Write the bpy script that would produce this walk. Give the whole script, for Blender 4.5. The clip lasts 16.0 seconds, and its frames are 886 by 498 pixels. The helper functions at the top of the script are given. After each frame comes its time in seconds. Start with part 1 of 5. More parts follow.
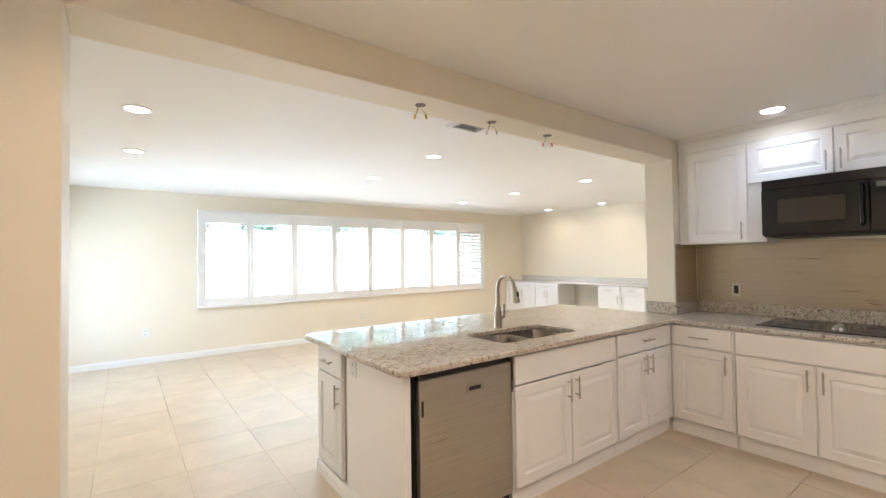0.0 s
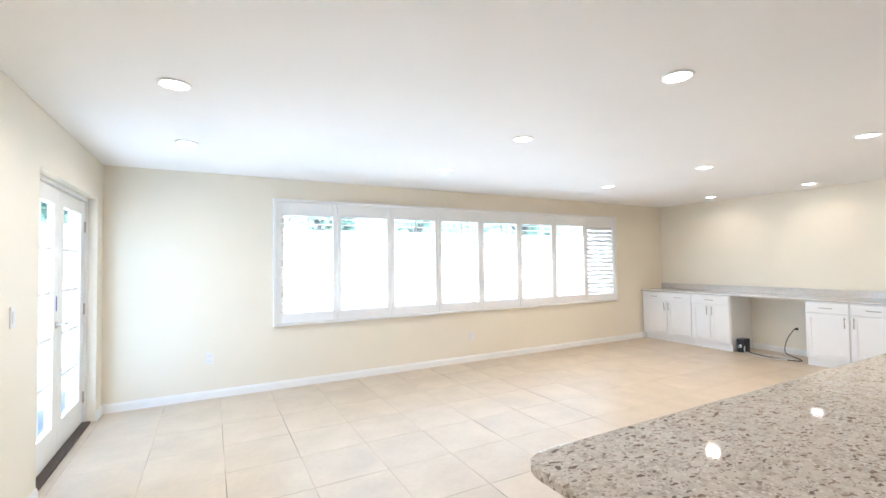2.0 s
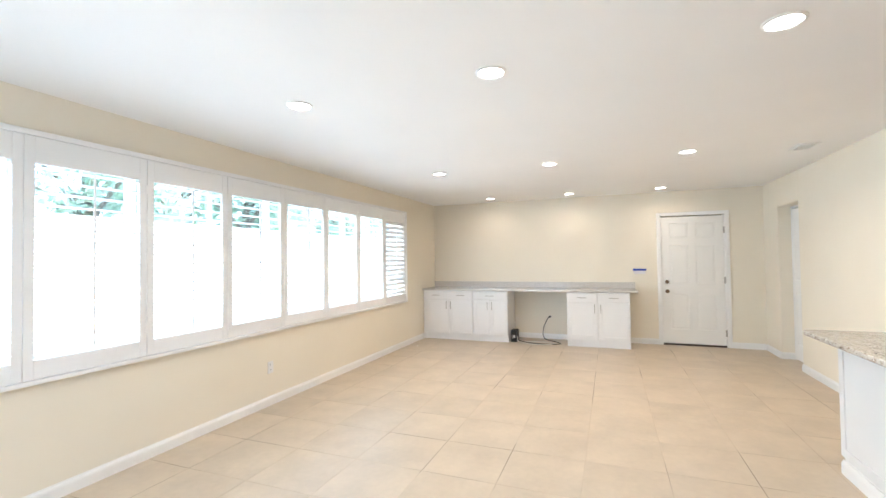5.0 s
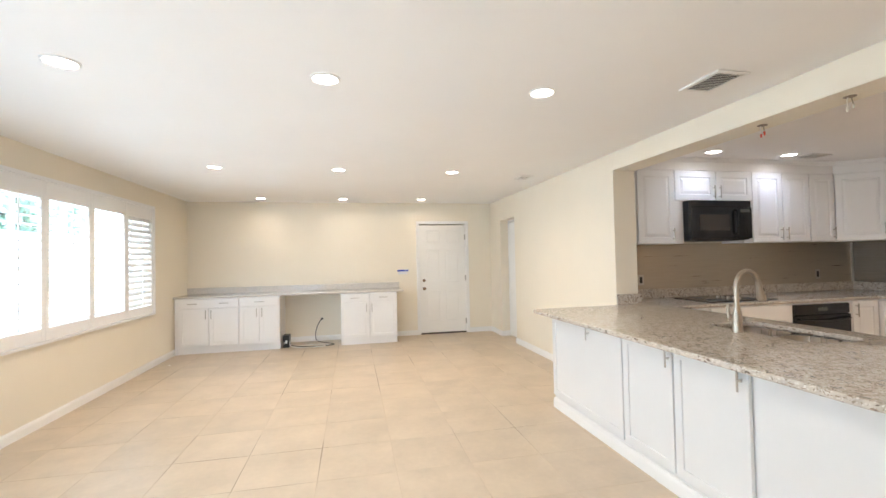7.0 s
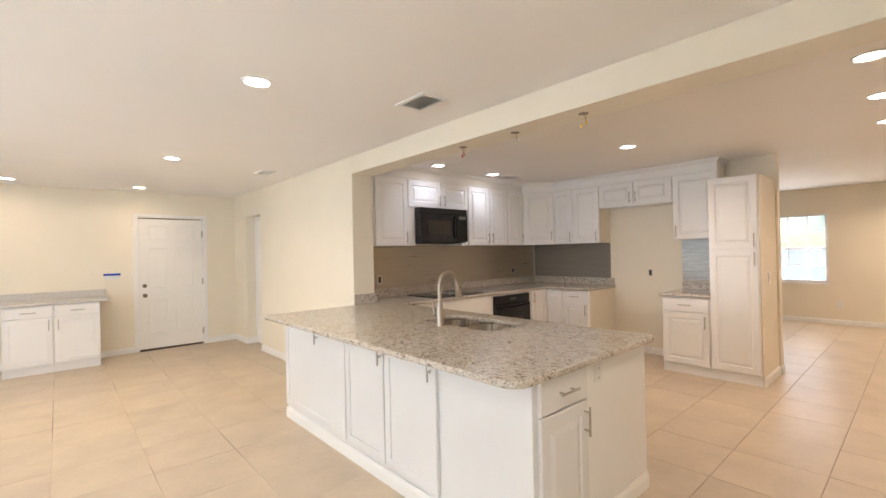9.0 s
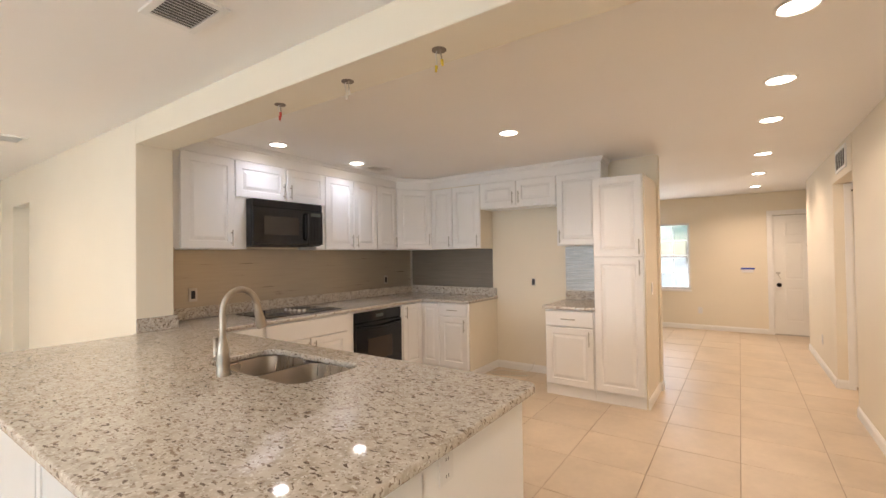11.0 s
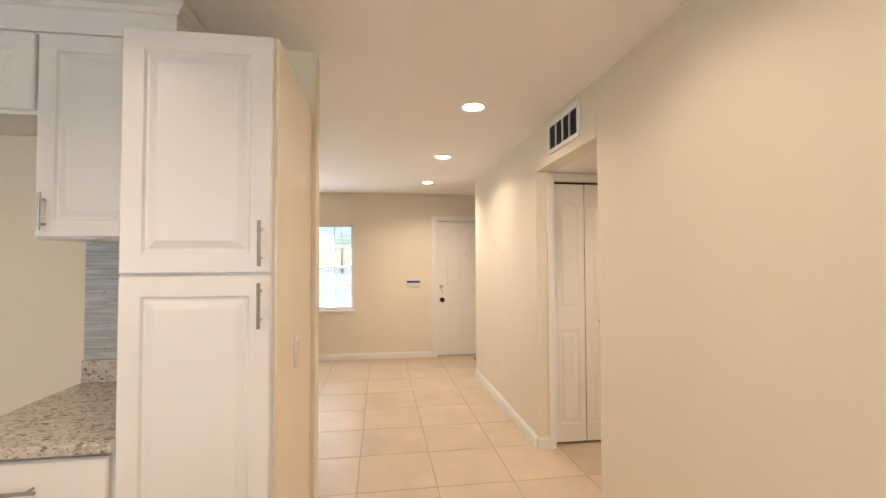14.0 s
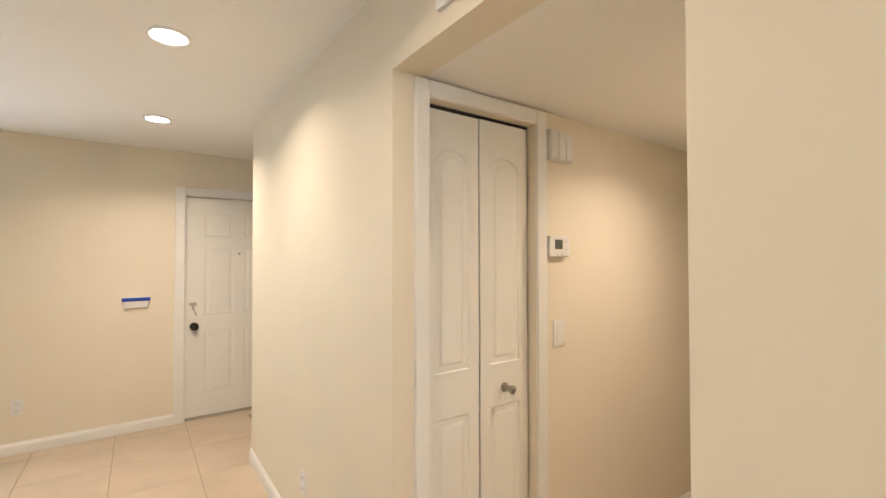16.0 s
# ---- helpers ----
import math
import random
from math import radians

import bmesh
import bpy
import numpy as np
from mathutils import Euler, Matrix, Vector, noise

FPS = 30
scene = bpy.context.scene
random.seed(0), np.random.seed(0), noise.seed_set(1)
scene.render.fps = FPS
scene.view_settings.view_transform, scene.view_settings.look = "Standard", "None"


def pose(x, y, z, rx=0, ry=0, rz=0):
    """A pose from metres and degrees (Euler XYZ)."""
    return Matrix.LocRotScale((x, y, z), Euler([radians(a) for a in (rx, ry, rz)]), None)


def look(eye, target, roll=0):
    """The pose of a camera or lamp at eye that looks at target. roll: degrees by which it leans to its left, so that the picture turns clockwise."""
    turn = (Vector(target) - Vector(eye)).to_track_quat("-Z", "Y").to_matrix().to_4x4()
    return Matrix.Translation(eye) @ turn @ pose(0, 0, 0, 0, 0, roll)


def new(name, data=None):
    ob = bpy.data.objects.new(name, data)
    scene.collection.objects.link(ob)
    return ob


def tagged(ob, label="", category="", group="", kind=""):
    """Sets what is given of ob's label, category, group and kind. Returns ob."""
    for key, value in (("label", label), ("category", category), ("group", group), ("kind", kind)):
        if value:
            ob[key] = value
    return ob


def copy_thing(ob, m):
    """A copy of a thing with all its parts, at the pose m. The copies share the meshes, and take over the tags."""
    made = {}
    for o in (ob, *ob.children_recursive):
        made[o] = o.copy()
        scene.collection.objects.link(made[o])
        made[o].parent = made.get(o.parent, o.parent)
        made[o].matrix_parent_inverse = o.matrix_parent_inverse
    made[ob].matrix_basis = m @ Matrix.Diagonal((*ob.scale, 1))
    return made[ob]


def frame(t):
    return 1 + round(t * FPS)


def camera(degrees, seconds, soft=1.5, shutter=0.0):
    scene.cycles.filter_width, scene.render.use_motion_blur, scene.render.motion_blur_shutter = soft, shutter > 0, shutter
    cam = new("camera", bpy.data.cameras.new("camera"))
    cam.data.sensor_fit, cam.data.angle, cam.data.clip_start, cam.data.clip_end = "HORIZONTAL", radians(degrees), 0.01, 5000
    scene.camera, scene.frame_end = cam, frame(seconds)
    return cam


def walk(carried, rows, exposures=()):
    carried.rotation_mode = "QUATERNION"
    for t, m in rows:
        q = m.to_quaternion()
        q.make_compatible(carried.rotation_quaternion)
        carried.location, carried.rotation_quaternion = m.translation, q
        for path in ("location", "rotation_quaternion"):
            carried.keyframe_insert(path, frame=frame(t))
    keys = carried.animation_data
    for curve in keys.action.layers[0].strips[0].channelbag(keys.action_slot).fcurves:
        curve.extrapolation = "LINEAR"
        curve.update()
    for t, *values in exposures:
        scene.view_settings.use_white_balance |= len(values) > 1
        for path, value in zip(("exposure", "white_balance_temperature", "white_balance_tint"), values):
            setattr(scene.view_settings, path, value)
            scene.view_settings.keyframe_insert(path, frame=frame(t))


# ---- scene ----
cam = camera(91.6, 16.0)
PATH = [
    (0, (0.811, 0.799, 1.413), (2.001, 2.406, 1.458), -0.8),
    (0.5, (0.897, 1.285, 1.426), (1.967, 2.975, 1.468), -0.7),
    (1, (0.997, 1.831, 1.436), (1.992, 3.565, 1.484), -0.6),
    (1.5, (1.063, 2.347, 1.457), (2.009, 4.109, 1.507), -0.6),
    (2, (1.062, 2.855, 1.442), (2.009, 4.615, 1.501), -0.7),
    (2.5, (1.06, 3.311, 1.432), (2.129, 5.0, 1.498), -0.8),
    (3, (0.99, 3.737, 1.434), (2.276, 5.267, 1.498), -0.9),
    (5.5, (1.003, 5.216, 1.409), (2.947, 5.681, 1.457), -0.8),
    (6, (0.926, 5.345, 1.412), (2.918, 5.523, 1.463), -0.9),
    (6.5, (0.847, 5.449, 1.417), (2.842, 5.329, 1.467), -1.1),
    (7, (0.782, 5.487, 1.398), (2.739, 5.073, 1.443), -1.2),
    (7.5, (0.749, 5.467, 1.398), (2.615, 4.746, 1.431), -1.3),
    (8, (0.739, 5.435, 1.415), (2.48, 4.451, 1.436), -1.3),
    (8.5, (0.719, 5.32, 1.405), (2.334, 4.141, 1.427), -1.2),
    (9, (0.733, 5.162, 1.428), (2.225, 3.83, 1.441), -1.2),
    (11.5, (1.257, 3.808, 1.423), (2.224, 2.058, 1.461), -0.6),
    (12, (1.356, 3.384, 1.422), (2.063, 1.514, 1.46), -0.4),
    (12.5, (1.383, 2.902, 1.429), (1.759, 0.938, 1.459), -0.2),
    (13, (1.427, 2.407, 1.419), (1.528, 0.41, 1.455), -0.2),
    (13.5, (1.493, 1.89, 1.433), (1.398, -0.107, 1.48), -0.1),
    (14, (1.51, 1.351, 1.426), (1.222, -0.627, 1.484), -0.2),
    (14.5, (1.473, 0.825, 1.424), (0.974, -1.111, 1.492), -0.0),
    (15, (1.367, 0.347, 1.437), (0.666, -1.525, 1.498), -0.1),
    (15.5, (1.192, -0.117, 1.454), (0.324, -1.918, 1.51), 0.0),
    (16, (1.01, -0.558, 1.487), (-0.145, -2.19, 1.522), -0.1),
]
EXPOSURES = [(0.0, 3.35, 6130, 11), (1.5, 3.32, 5780, 12), (3.0, 3.24, 5730, 12), (5.5, 3.22, 6030, 12), (7.0, 3.22, 6230, 13), (8.0, 3.15, 6680, 17), (9.0, 3.14, 6680, 16), (12.5, 3.22, 6930, 17), (14.0, 3.17, 6630, 13), (15.0, 3.17, 6380, 10), (16.0, 3.2, 6230, 8)]
walk(cam, [(t, look(eye, target, roll)) for t, eye, target, roll in PATH], EXPOSURES)

# ---- light ----
world = bpy.data.worlds.new("sky")
scene.world = world
world.use_nodes = True
wn = world.node_tree.nodes
sky = wn.new("ShaderNodeTexSky")
sky.sky_type, sky.sun_disc = "NISHITA", False
sky.sun_elevation, sky.sun_rotation = radians(58), radians(163)
wn["Background"].inputs["Strength"].default_value = 0.15
world.node_tree.links.new(sky.outputs[0], wn["Background"].inputs["Color"])
sun = new("sun", bpy.data.lights.new("sun", "SUN"))
sun.data.energy, sun.data.angle, sun.data.color = 4.0, radians(0.5), (1.0, 0.96, 0.9)
sun.matrix_basis = look((10, -20, 32), (4, 0, 0))

WARM, SOFT, NEUTRAL, COOL = (1.0, 0.775, 0.59), (1.0, 0.79, 0.58), (1.0, 0.905, 0.785), (0.62, 0.76, 1.0)
LAMPS = [(x, y, *((SOFT, 0.3) if x > 8 else (SOFT, 1.25) if x > 5 else (NEUTRAL, 0.7))) for x in (0.88, 3.3, 5.81, 8.2) for y in (4.29, 5.62, 6.92)]
LAMPS += [(4.51, 1.84, COOL, 0.23), (4.52, 0.87, COOL, 0.23), (2.69, 0.92, WARM, 1.45)]
LAMPS += [(0.91, y, WARM, e) for y, e in ((1.88, 0.5), (0.95, 0.42), (0.02, 0.46), (-1.38, 0.72), (-2.74, 1.1), (-4.1, 1.7))]
LAMPS += [(-0.85, -1.2, WARM, 0.8)]
for lx, ly, tint, watts in LAMPS:
    lamp = new("can_light", bpy.data.lights.new("can_light", "AREA"))
    lamp.data.shape, lamp.data.size, lamp.data.energy, lamp.data.color = "DISK", 0.11, watts, tint
    lamp.data.spread = radians({NEUTRAL: 155, SOFT: 150, WARM: 145, COOL: 140}[tint])
    lamp.matrix_basis = pose(lx, ly, (2.117 if lx < 0 else 2.44) - 0.0175)
# the sky's light in the openings of the French doors and windows
for w, h, watts, tint, eye, aim in ((1.45, 1.9, 8.4, (0.62, 0.81, 1.0), (-0.09, 7.175, 1.02), (1.0, 7.175, 1.02)),
                              (5.44, 0.9, 15.5, (0.71, 0.865, 1.0), (4.55, 8.46, 1.26), (4.55, 7.0, 1.26)),
                              (1.72, 1.2, 1.9, (0.76, 0.89, 1.0), (2.78, -5.07, 1.35), (2.78, -4.0, 1.35))):
    day = new("window_daylight", bpy.data.lights.new("window_daylight", "AREA"))
    day.data.shape, day.data.size, day.data.size_y, day.data.energy, day.data.color = "RECTANGLE", w, h, watts, tint
    day.matrix_basis = look(eye, aim)


# ---- materials ----
def material(name, color, rough=0.5, metal=0.0, vary=0.06, scale=6.0, fine=90.0, bump=0.05, spec=0.5, random_amount=0.0):
    """A plain surface with stains at one scale, grain at another, and a little relief."""
    m = bpy.data.materials.new(name)
    m.use_nodes = True
    n, l = m.node_tree.nodes, m.node_tree.links
    b = n["Principled BSDF"]
    b.inputs["Roughness"].default_value, b.inputs["Metallic"].default_value = rough, metal
    b.inputs["Specular IOR Level"].default_value = spec
    co = n.new("ShaderNodeTexCoord")
    big, small = n.new("ShaderNodeTexNoise"), n.new("ShaderNodeTexNoise")
    big.inputs["Scale"].default_value, small.inputs["Scale"].default_value = scale, fine
    big.inputs["Detail"].default_value = 4
    for t in (big, small):
        l.new(co.outputs["Object"], t.inputs["Vector"])
    mixed = n.new("ShaderNodeMath")
    mixed.operation = "MULTIPLY_ADD"
    mixed.inputs[1].default_value = 0.3
    l.new(small.outputs["Fac"], mixed.inputs[0])
    l.new(big.outputs["Fac"], mixed.inputs[2])
    ramp = n.new("ShaderNodeMapRange")
    ramp.inputs["From Min"].default_value, ramp.inputs["From Max"].default_value = 0.35, 0.95
    ramp.inputs["To Min"].default_value, ramp.inputs["To Max"].default_value = 1 - vary, 1 + vary
    l.new(mixed.outputs[0], ramp.inputs["Value"])
    mul = n.new("ShaderNodeVectorMath")
    mul.operation = "SCALE"
    mul.inputs[0].default_value = color
    if random_amount:
        info, add = n.new("ShaderNodeObjectInfo"), n.new("ShaderNodeMath")
        far = n.new("ShaderNodeMath")
        far.operation = "MULTIPLY"
        far.inputs[1].default_value = 60.0
        l.new(info.outputs["Random"], far.inputs[0])
        for t in (big, small):
            t.noise_dimensions = "4D"
            l.new(far.outputs[0], t.inputs["W"])
        add.operation = "MULTIPLY_ADD"
        add.inputs[1].default_value = random_amount
        l.new(info.outputs["Random"], add.inputs[0])
        l.new(ramp.outputs[0], add.inputs[2])
        l.new(add.outputs[0], mul.inputs["Scale"])
    else:
        l.new(ramp.outputs[0], mul.inputs["Scale"])
    l.new(mul.outputs[0], b.inputs["Base Color"])
    if bump:
        bn = n.new("ShaderNodeBump")
        bn.inputs["Strength"].default_value, bn.inputs["Distance"].default_value = bump, 0.01
        l.new(small.outputs["Fac"], bn.inputs["Height"])
        l.new(bn.outputs[0], b.inputs["Normal"])
    return m


def granite_material(pale=0.0):
    """Polished pale granite: cream ground, grey-brown clouds, dark and white flecks."""
    m = bpy.data.materials.new("granite")
    m.use_nodes = True
    n, l = m.node_tree.nodes, m.node_tree.links
    b = n["Principled BSDF"]
    b.inputs["Roughness"].default_value = 0.05
    co = n.new("ShaderNodeTexCoord")
    clouds, flecks, specks, bend = (n.new(k) for k in ("ShaderNodeTexNoise", "ShaderNodeTexVoronoi", "ShaderNodeTexVoronoi", "ShaderNodeTexNoise"))
    clouds.inputs["Scale"].default_value, clouds.inputs["Detail"].default_value = 34, 7
    bend.inputs["Scale"].default_value = 40
    flecks.inputs["Scale"].default_value, specks.inputs["Scale"].default_value = 132, 165
    shift = n.new("ShaderNodeVectorMath")
    shift.operation = "MULTIPLY_ADD"
    shift.inputs[1].default_value = (0.02, 0.02, 0.02)
    l.new(co.outputs["Object"], clouds.inputs["Vector"])
    l.new(co.outputs["Object"], bend.inputs["Vector"])
    l.new(bend.outputs["Color"], shift.inputs[0])
    l.new(co.outputs["Object"], shift.inputs[2])
    grain = n.new("ShaderNodeVectorMath")
    grain.operation = "MULTIPLY"
    grain.inputs[1].default_value = (0.42, 1.0, 1.0)
    l.new(shift.outputs[0], grain.inputs[0])
    l.new(grain.outputs[0], flecks.inputs["Vector"])
    l.new(shift.outputs[0], specks.inputs["Vector"])
    base = n.new("ShaderNodeValToRGB")
    e = base.color_ramp.elements
    e[0].position, e[0].color = 0.34, (0.435, 0.385, 0.32, 1)
    e[1].position, e[1].color = 0.55, (0.565, 0.515, 0.445, 1)
    mid = base.color_ramp.elements.new(0.44)
    mid.color = (0.505, 0.45, 0.38, 1)
    top = base.color_ramp.elements.new(0.72)
    top.color = (0.60, 0.555, 0.485, 1)
    l.new(clouds.outputs["Fac"], base.inputs["Fac"])

    def choose(source, low, high):
        sep, r = n.new("ShaderNodeSeparateColor"), n.new("ShaderNodeMapRange")
        l.new(source.outputs["Color"], sep.inputs[0])
        r.inputs["From Min"].default_value, r.inputs["From Max"].default_value = low, high
        l.new(sep.outputs[0], r.inputs["Value"])
        return r.outputs[0]

    last = base.outputs["Color"]
    light = lambda c: tuple(v + (w - v) * pale for v, w in zip(c, (0.7, 0.69, 0.66, 1)))
    for el in base.color_ramp.elements:
        el.color = light(el.color)
    for src, low, high, col in ((specks, 0.88, 0.92, (0.68, 0.645, 0.59, 1)), (specks, 0.1, 0.07, (0.3, 0.25, 0.2, 1)), (flecks, 0.95, 0.965, (0.15, 0.115, 0.09, 1)), (flecks, 0.05, 0.035, (0.27, 0.205, 0.155, 1))):
        mix = n.new("ShaderNodeMix")
        mix.data_type = "RGBA"
        l.new(choose(src, low, high), mix.inputs["Factor"])
        l.new(last, mix.inputs["A"])
        mix.inputs["B"].default_value = light(col)
        last = mix.outputs["Result"]
    l.new(last, b.inputs["Base Color"])
    return m


def brushed_material(name, color, rough, stretch, metal=1.0, contrast=0.08):
    """Metal or foil with fine streaks along one axis."""
    m = material(name, color, rough, metal, 0.0, bump=0)
    n, l = m.node_tree.nodes, m.node_tree.links
    b = n["Principled BSDF"]
    co, mp, t = n.new("ShaderNodeTexCoord"), n.new("ShaderNodeMapping"), n.new("ShaderNodeTexNoise")
    mp.inputs["Scale"].default_value = stretch
    t.inputs["Scale"].default_value, t.inputs["Detail"].default_value = 1.0, 5
    l.new(co.outputs["Object"], mp.inputs["Vector"])
    l.new(mp.outputs[0], t.inputs["Vector"])
    r = n.new("ShaderNodeMapRange")
    r.inputs["To Min"].default_value, r.inputs["To Max"].default_value = rough * 0.7, rough * 1.4
    l.new(t.outputs["Fac"], r.inputs["Value"])
    l.new(r.outputs[0], b.inputs["Roughness"])
    c = n.new("ShaderNodeMapRange")
    c.inputs["From Min"].default_value, c.inputs["From Max"].default_value = 0.3, 0.7
    c.inputs["To Min"].default_value, c.inputs["To Max"].default_value = 1 - contrast, 1 + contrast
    l.new(t.outputs["Fac"], c.inputs["Value"])
    s = n.new("ShaderNodeVectorMath")
    s.operation = "SCALE"
    s.inputs[0].default_value = color
    l.new(c.outputs[0], s.inputs["Scale"])
    l.new(s.outputs[0], b.inputs["Base Color"])
    return m


def glow_material(name, color, strength):
    m = bpy.data.materials.new(name)
    m.use_nodes = True
    b = m.node_tree.nodes["Principled BSDF"]
    b.inputs["Base Color"].default_value = (0.8, 0.8, 0.8, 1)
    b.inputs["Emission Color"].default_value = (*color, 1)
    b.inputs["Emission Strength"].default_value = strength
    return m


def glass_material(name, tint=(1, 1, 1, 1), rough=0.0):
    """Thin pane: mostly see-through, with a faint mirror; tint dims what lies beyond."""
    m = bpy.data.materials.new(name)
    m.use_nodes = True
    n, l = m.node_tree.nodes, m.node_tree.links
    n.remove(n["Principled BSDF"])
    clear, gloss, mix = (n.new(k) for k in ("ShaderNodeBsdfTransparent", "ShaderNodeBsdfGlossy", "ShaderNodeMixShader"))
    clear.inputs["Color"].default_value = tint
    gloss.inputs["Roughness"].default_value = rough
    mix.inputs[0].default_value = 0.04
    l.new(clear.outputs[0], mix.inputs[1])
    l.new(gloss.outputs[0], mix.inputs[2])
    l.new(mix.outputs[0], n["Material Output"].inputs["Surface"])
    return m


PAINT = material("cream_wall_paint", (0.83, 0.765, 0.635), 0.55, vary=0.02, scale=2.0, fine=260, bump=0.02, spec=0.3)
CEIL = material("ceiling_paint", (0.92, 0.905, 0.88), 0.7, vary=0.02, scale=1.2, fine=160, bump=0.05, spec=0.2)
TRIM = material("white_trim_paint", (0.86, 0.85, 0.82), 0.35, vary=0.02, scale=5, fine=80, bump=0.02)
CAB = material("white_cabinet_lacquer", (0.86, 0.85, 0.83), 0.32, vary=0.02, scale=3, fine=60, bump=0.01)
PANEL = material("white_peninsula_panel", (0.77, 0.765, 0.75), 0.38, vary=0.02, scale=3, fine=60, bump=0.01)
ALMOND = material("cream_cabinet_side", (0.83, 0.76, 0.63), 0.26, vary=0.03, scale=3, fine=60, bump=0.01)
SHUT = material("white_shutter_paint", (0.87, 0.865, 0.85), 0.35, vary=0.015, scale=4, fine=70, bump=0.01)
DOORW = material("white_door_paint", (0.86, 0.845, 0.80), 0.4, vary=0.02, scale=4, fine=70, bump=0.03)
GROUT = material("grout", (0.36, 0.28, 0.2), 0.8, vary=0.25, scale=8, fine=120, bump=0.2)


def patchy_grout_material():
    """Pale grout, close to the tile's colour, dark and worn out in stretches."""
    m = material("patchy_grout", (0.56, 0.465, 0.35), 0.8, bump=0.2, fine=120)
    n, l = m.node_tree.nodes, m.node_tree.links
    co, t, ramp = n.new("ShaderNodeTexCoord"), n.new("ShaderNodeTexNoise"), n.new("ShaderNodeValToRGB")
    t.inputs["Scale"].default_value, t.inputs["Detail"].default_value = 1.1, 3
    l.new(co.outputs["Object"], t.inputs["Vector"])
    e = ramp.color_ramp.elements
    e[0].position, e[0].color = 0.36, (0.2, 0.155, 0.11, 1)
    e[1].position, e[1].color = 0.5, (0.56, 0.465, 0.35, 1)
    l.new(t.outputs["Fac"], ramp.inputs["Fac"])
    l.new(ramp.outputs[0], n["Principled BSDF"].inputs["Base Color"])
    return m


PATCHY_GROUT = patchy_grout_material()
TILE = material("beige_floor_tile", (0.55, 0.455, 0.34), 0.37, vary=0.14, scale=3.2, fine=26, bump=0.035, random_amount=0.06)
GRANITE = granite_material()
PALE_GRANITE = granite_material(0.55)
STEEL = brushed_material("brushed_steel", (0.52, 0.49, 0.45), 0.3, (3, 3, 140))
SINK = brushed_material("sink_steel", (0.33, 0.29, 0.25), 0.28, (90, 4, 4))
NICKEL = brushed_material("brushed_nickel", (0.43, 0.38, 0.32), 0.3, (60, 60, 8))
PULL = brushed_material("satin_pull", (0.48, 0.45, 0.41), 0.3, (60, 60, 60))
FOIL = brushed_material("metal_splash", (0.43, 0.37, 0.29), 0.3, (3, 3, 60), metal=0.7, contrast=0.04)
BLACK = material("black_gloss", (0.008, 0.008, 0.009), 0.12, vary=0.1, bump=0)
BLACKMATT = material("black_plastic", (0.015, 0.015, 0.016), 0.45, vary=0.15, bump=0.03)
DARKGLASS = material("smoked_glass", (0.045, 0.032, 0.024), 0.06, vary=0.1, bump=0)
RUBBER = material("threshold_dark", (0.06, 0.045, 0.035), 0.6, vary=0.2)
PLASTIC = material("white_plastic", (0.80, 0.79, 0.77), 0.35, vary=0.02, bump=0)
GREYSCREEN = material("lcd_screen", (0.10, 0.11, 0.095), 0.25, vary=0.05, bump=0)
BLUE = material("blue_tape", (0.01, 0.06, 0.42), 0.6, vary=0.1, bump=0.05)
# near-black that paints the shade of gaps and closed-off spaces
GAP = material("shadow_gap", (0.02, 0.018, 0.015), 0.9, vary=0.1, bump=0)
CORDW = material("white_cord", (0.7, 0.68, 0.62), 0.5, vary=0.05, bump=0)
CORDB = material("black_cord", (0.02, 0.02, 0.02), 0.5, vary=0.05, bump=0)
YELLOW = material("yellow_connector", (0.75, 0.55, 0.05), 0.4, vary=0.05, bump=0)
RED = material("red_connector", (0.6, 0.06, 0.04), 0.4, vary=0.05, bump=0)
MOSAIC = brushed_material("glass_mosaic", (0.50, 0.52, 0.52), 0.25, (6, 6, 160), metal=0.1, contrast=0.2)
BRONZE = material("aged_bronze", (0.2, 0.14, 0.09), 0.35, 0.7, vary=0.15, bump=0)
BLACKBRONZE = material("oil_rubbed_bronze", (0.02, 0.016, 0.014), 0.35, 0.6, vary=0.1, bump=0)
VENTGREY = material("vent_grey", (0.17, 0.162, 0.15), 0.7, vary=0.1, bump=0)
LENS = glow_material("lamp_lens", (1.0, 0.93, 0.82), 2.0)
# the tints hold down outdoor brightness; the panes themselves have no film
GLASS = glass_material("window_glass", (0.70, 0.735, 0.74, 1))
DOOR_GLASS = glass_material("door_glass", (0.60, 0.63, 0.65, 1))
DIMMED_GLASS = glass_material("glare_dimmed_glass", (0.36, 0.395, 0.41, 1))
ALU = material("white_aluminium", (0.74, 0.76, 0.78), 0.4, vary=0.03, bump=0)
GROUND = material("pale_paving", (0.50, 0.48, 0.44), 0.85, vary=0.15, scale=2, fine=30, bump=0.2)
# white for the added boards that give the outdoor glare
GLARE_WHITE = material("glare_white", (0.80, 0.80, 0.78), 0.6, vary=0.05, scale=1, fine=20)
LEAF = material("leaves", (0.105, 0.12, 0.10), 0.55, vary=0.4, scale=2, fine=18, bump=0)
ln, ll = LEAF.node_tree.nodes, LEAF.node_tree.links
thin, both = ln.new("ShaderNodeBsdfTranslucent"), ln.new("ShaderNodeAddShader")
thin.inputs["Color"].default_value = (0.34, 0.46, 0.38, 1)
ll.new(ln["Principled BSDF"].outputs[0], both.inputs[0])
ll.new(thin.outputs[0], both.inputs[1])
ll.new(both.outputs[0], ln["Material Output"].inputs["Surface"])
BARK = material("bark", (0.24, 0.2, 0.16), 0.9, vary=0.3, scale=6, fine=40, bump=0.5)
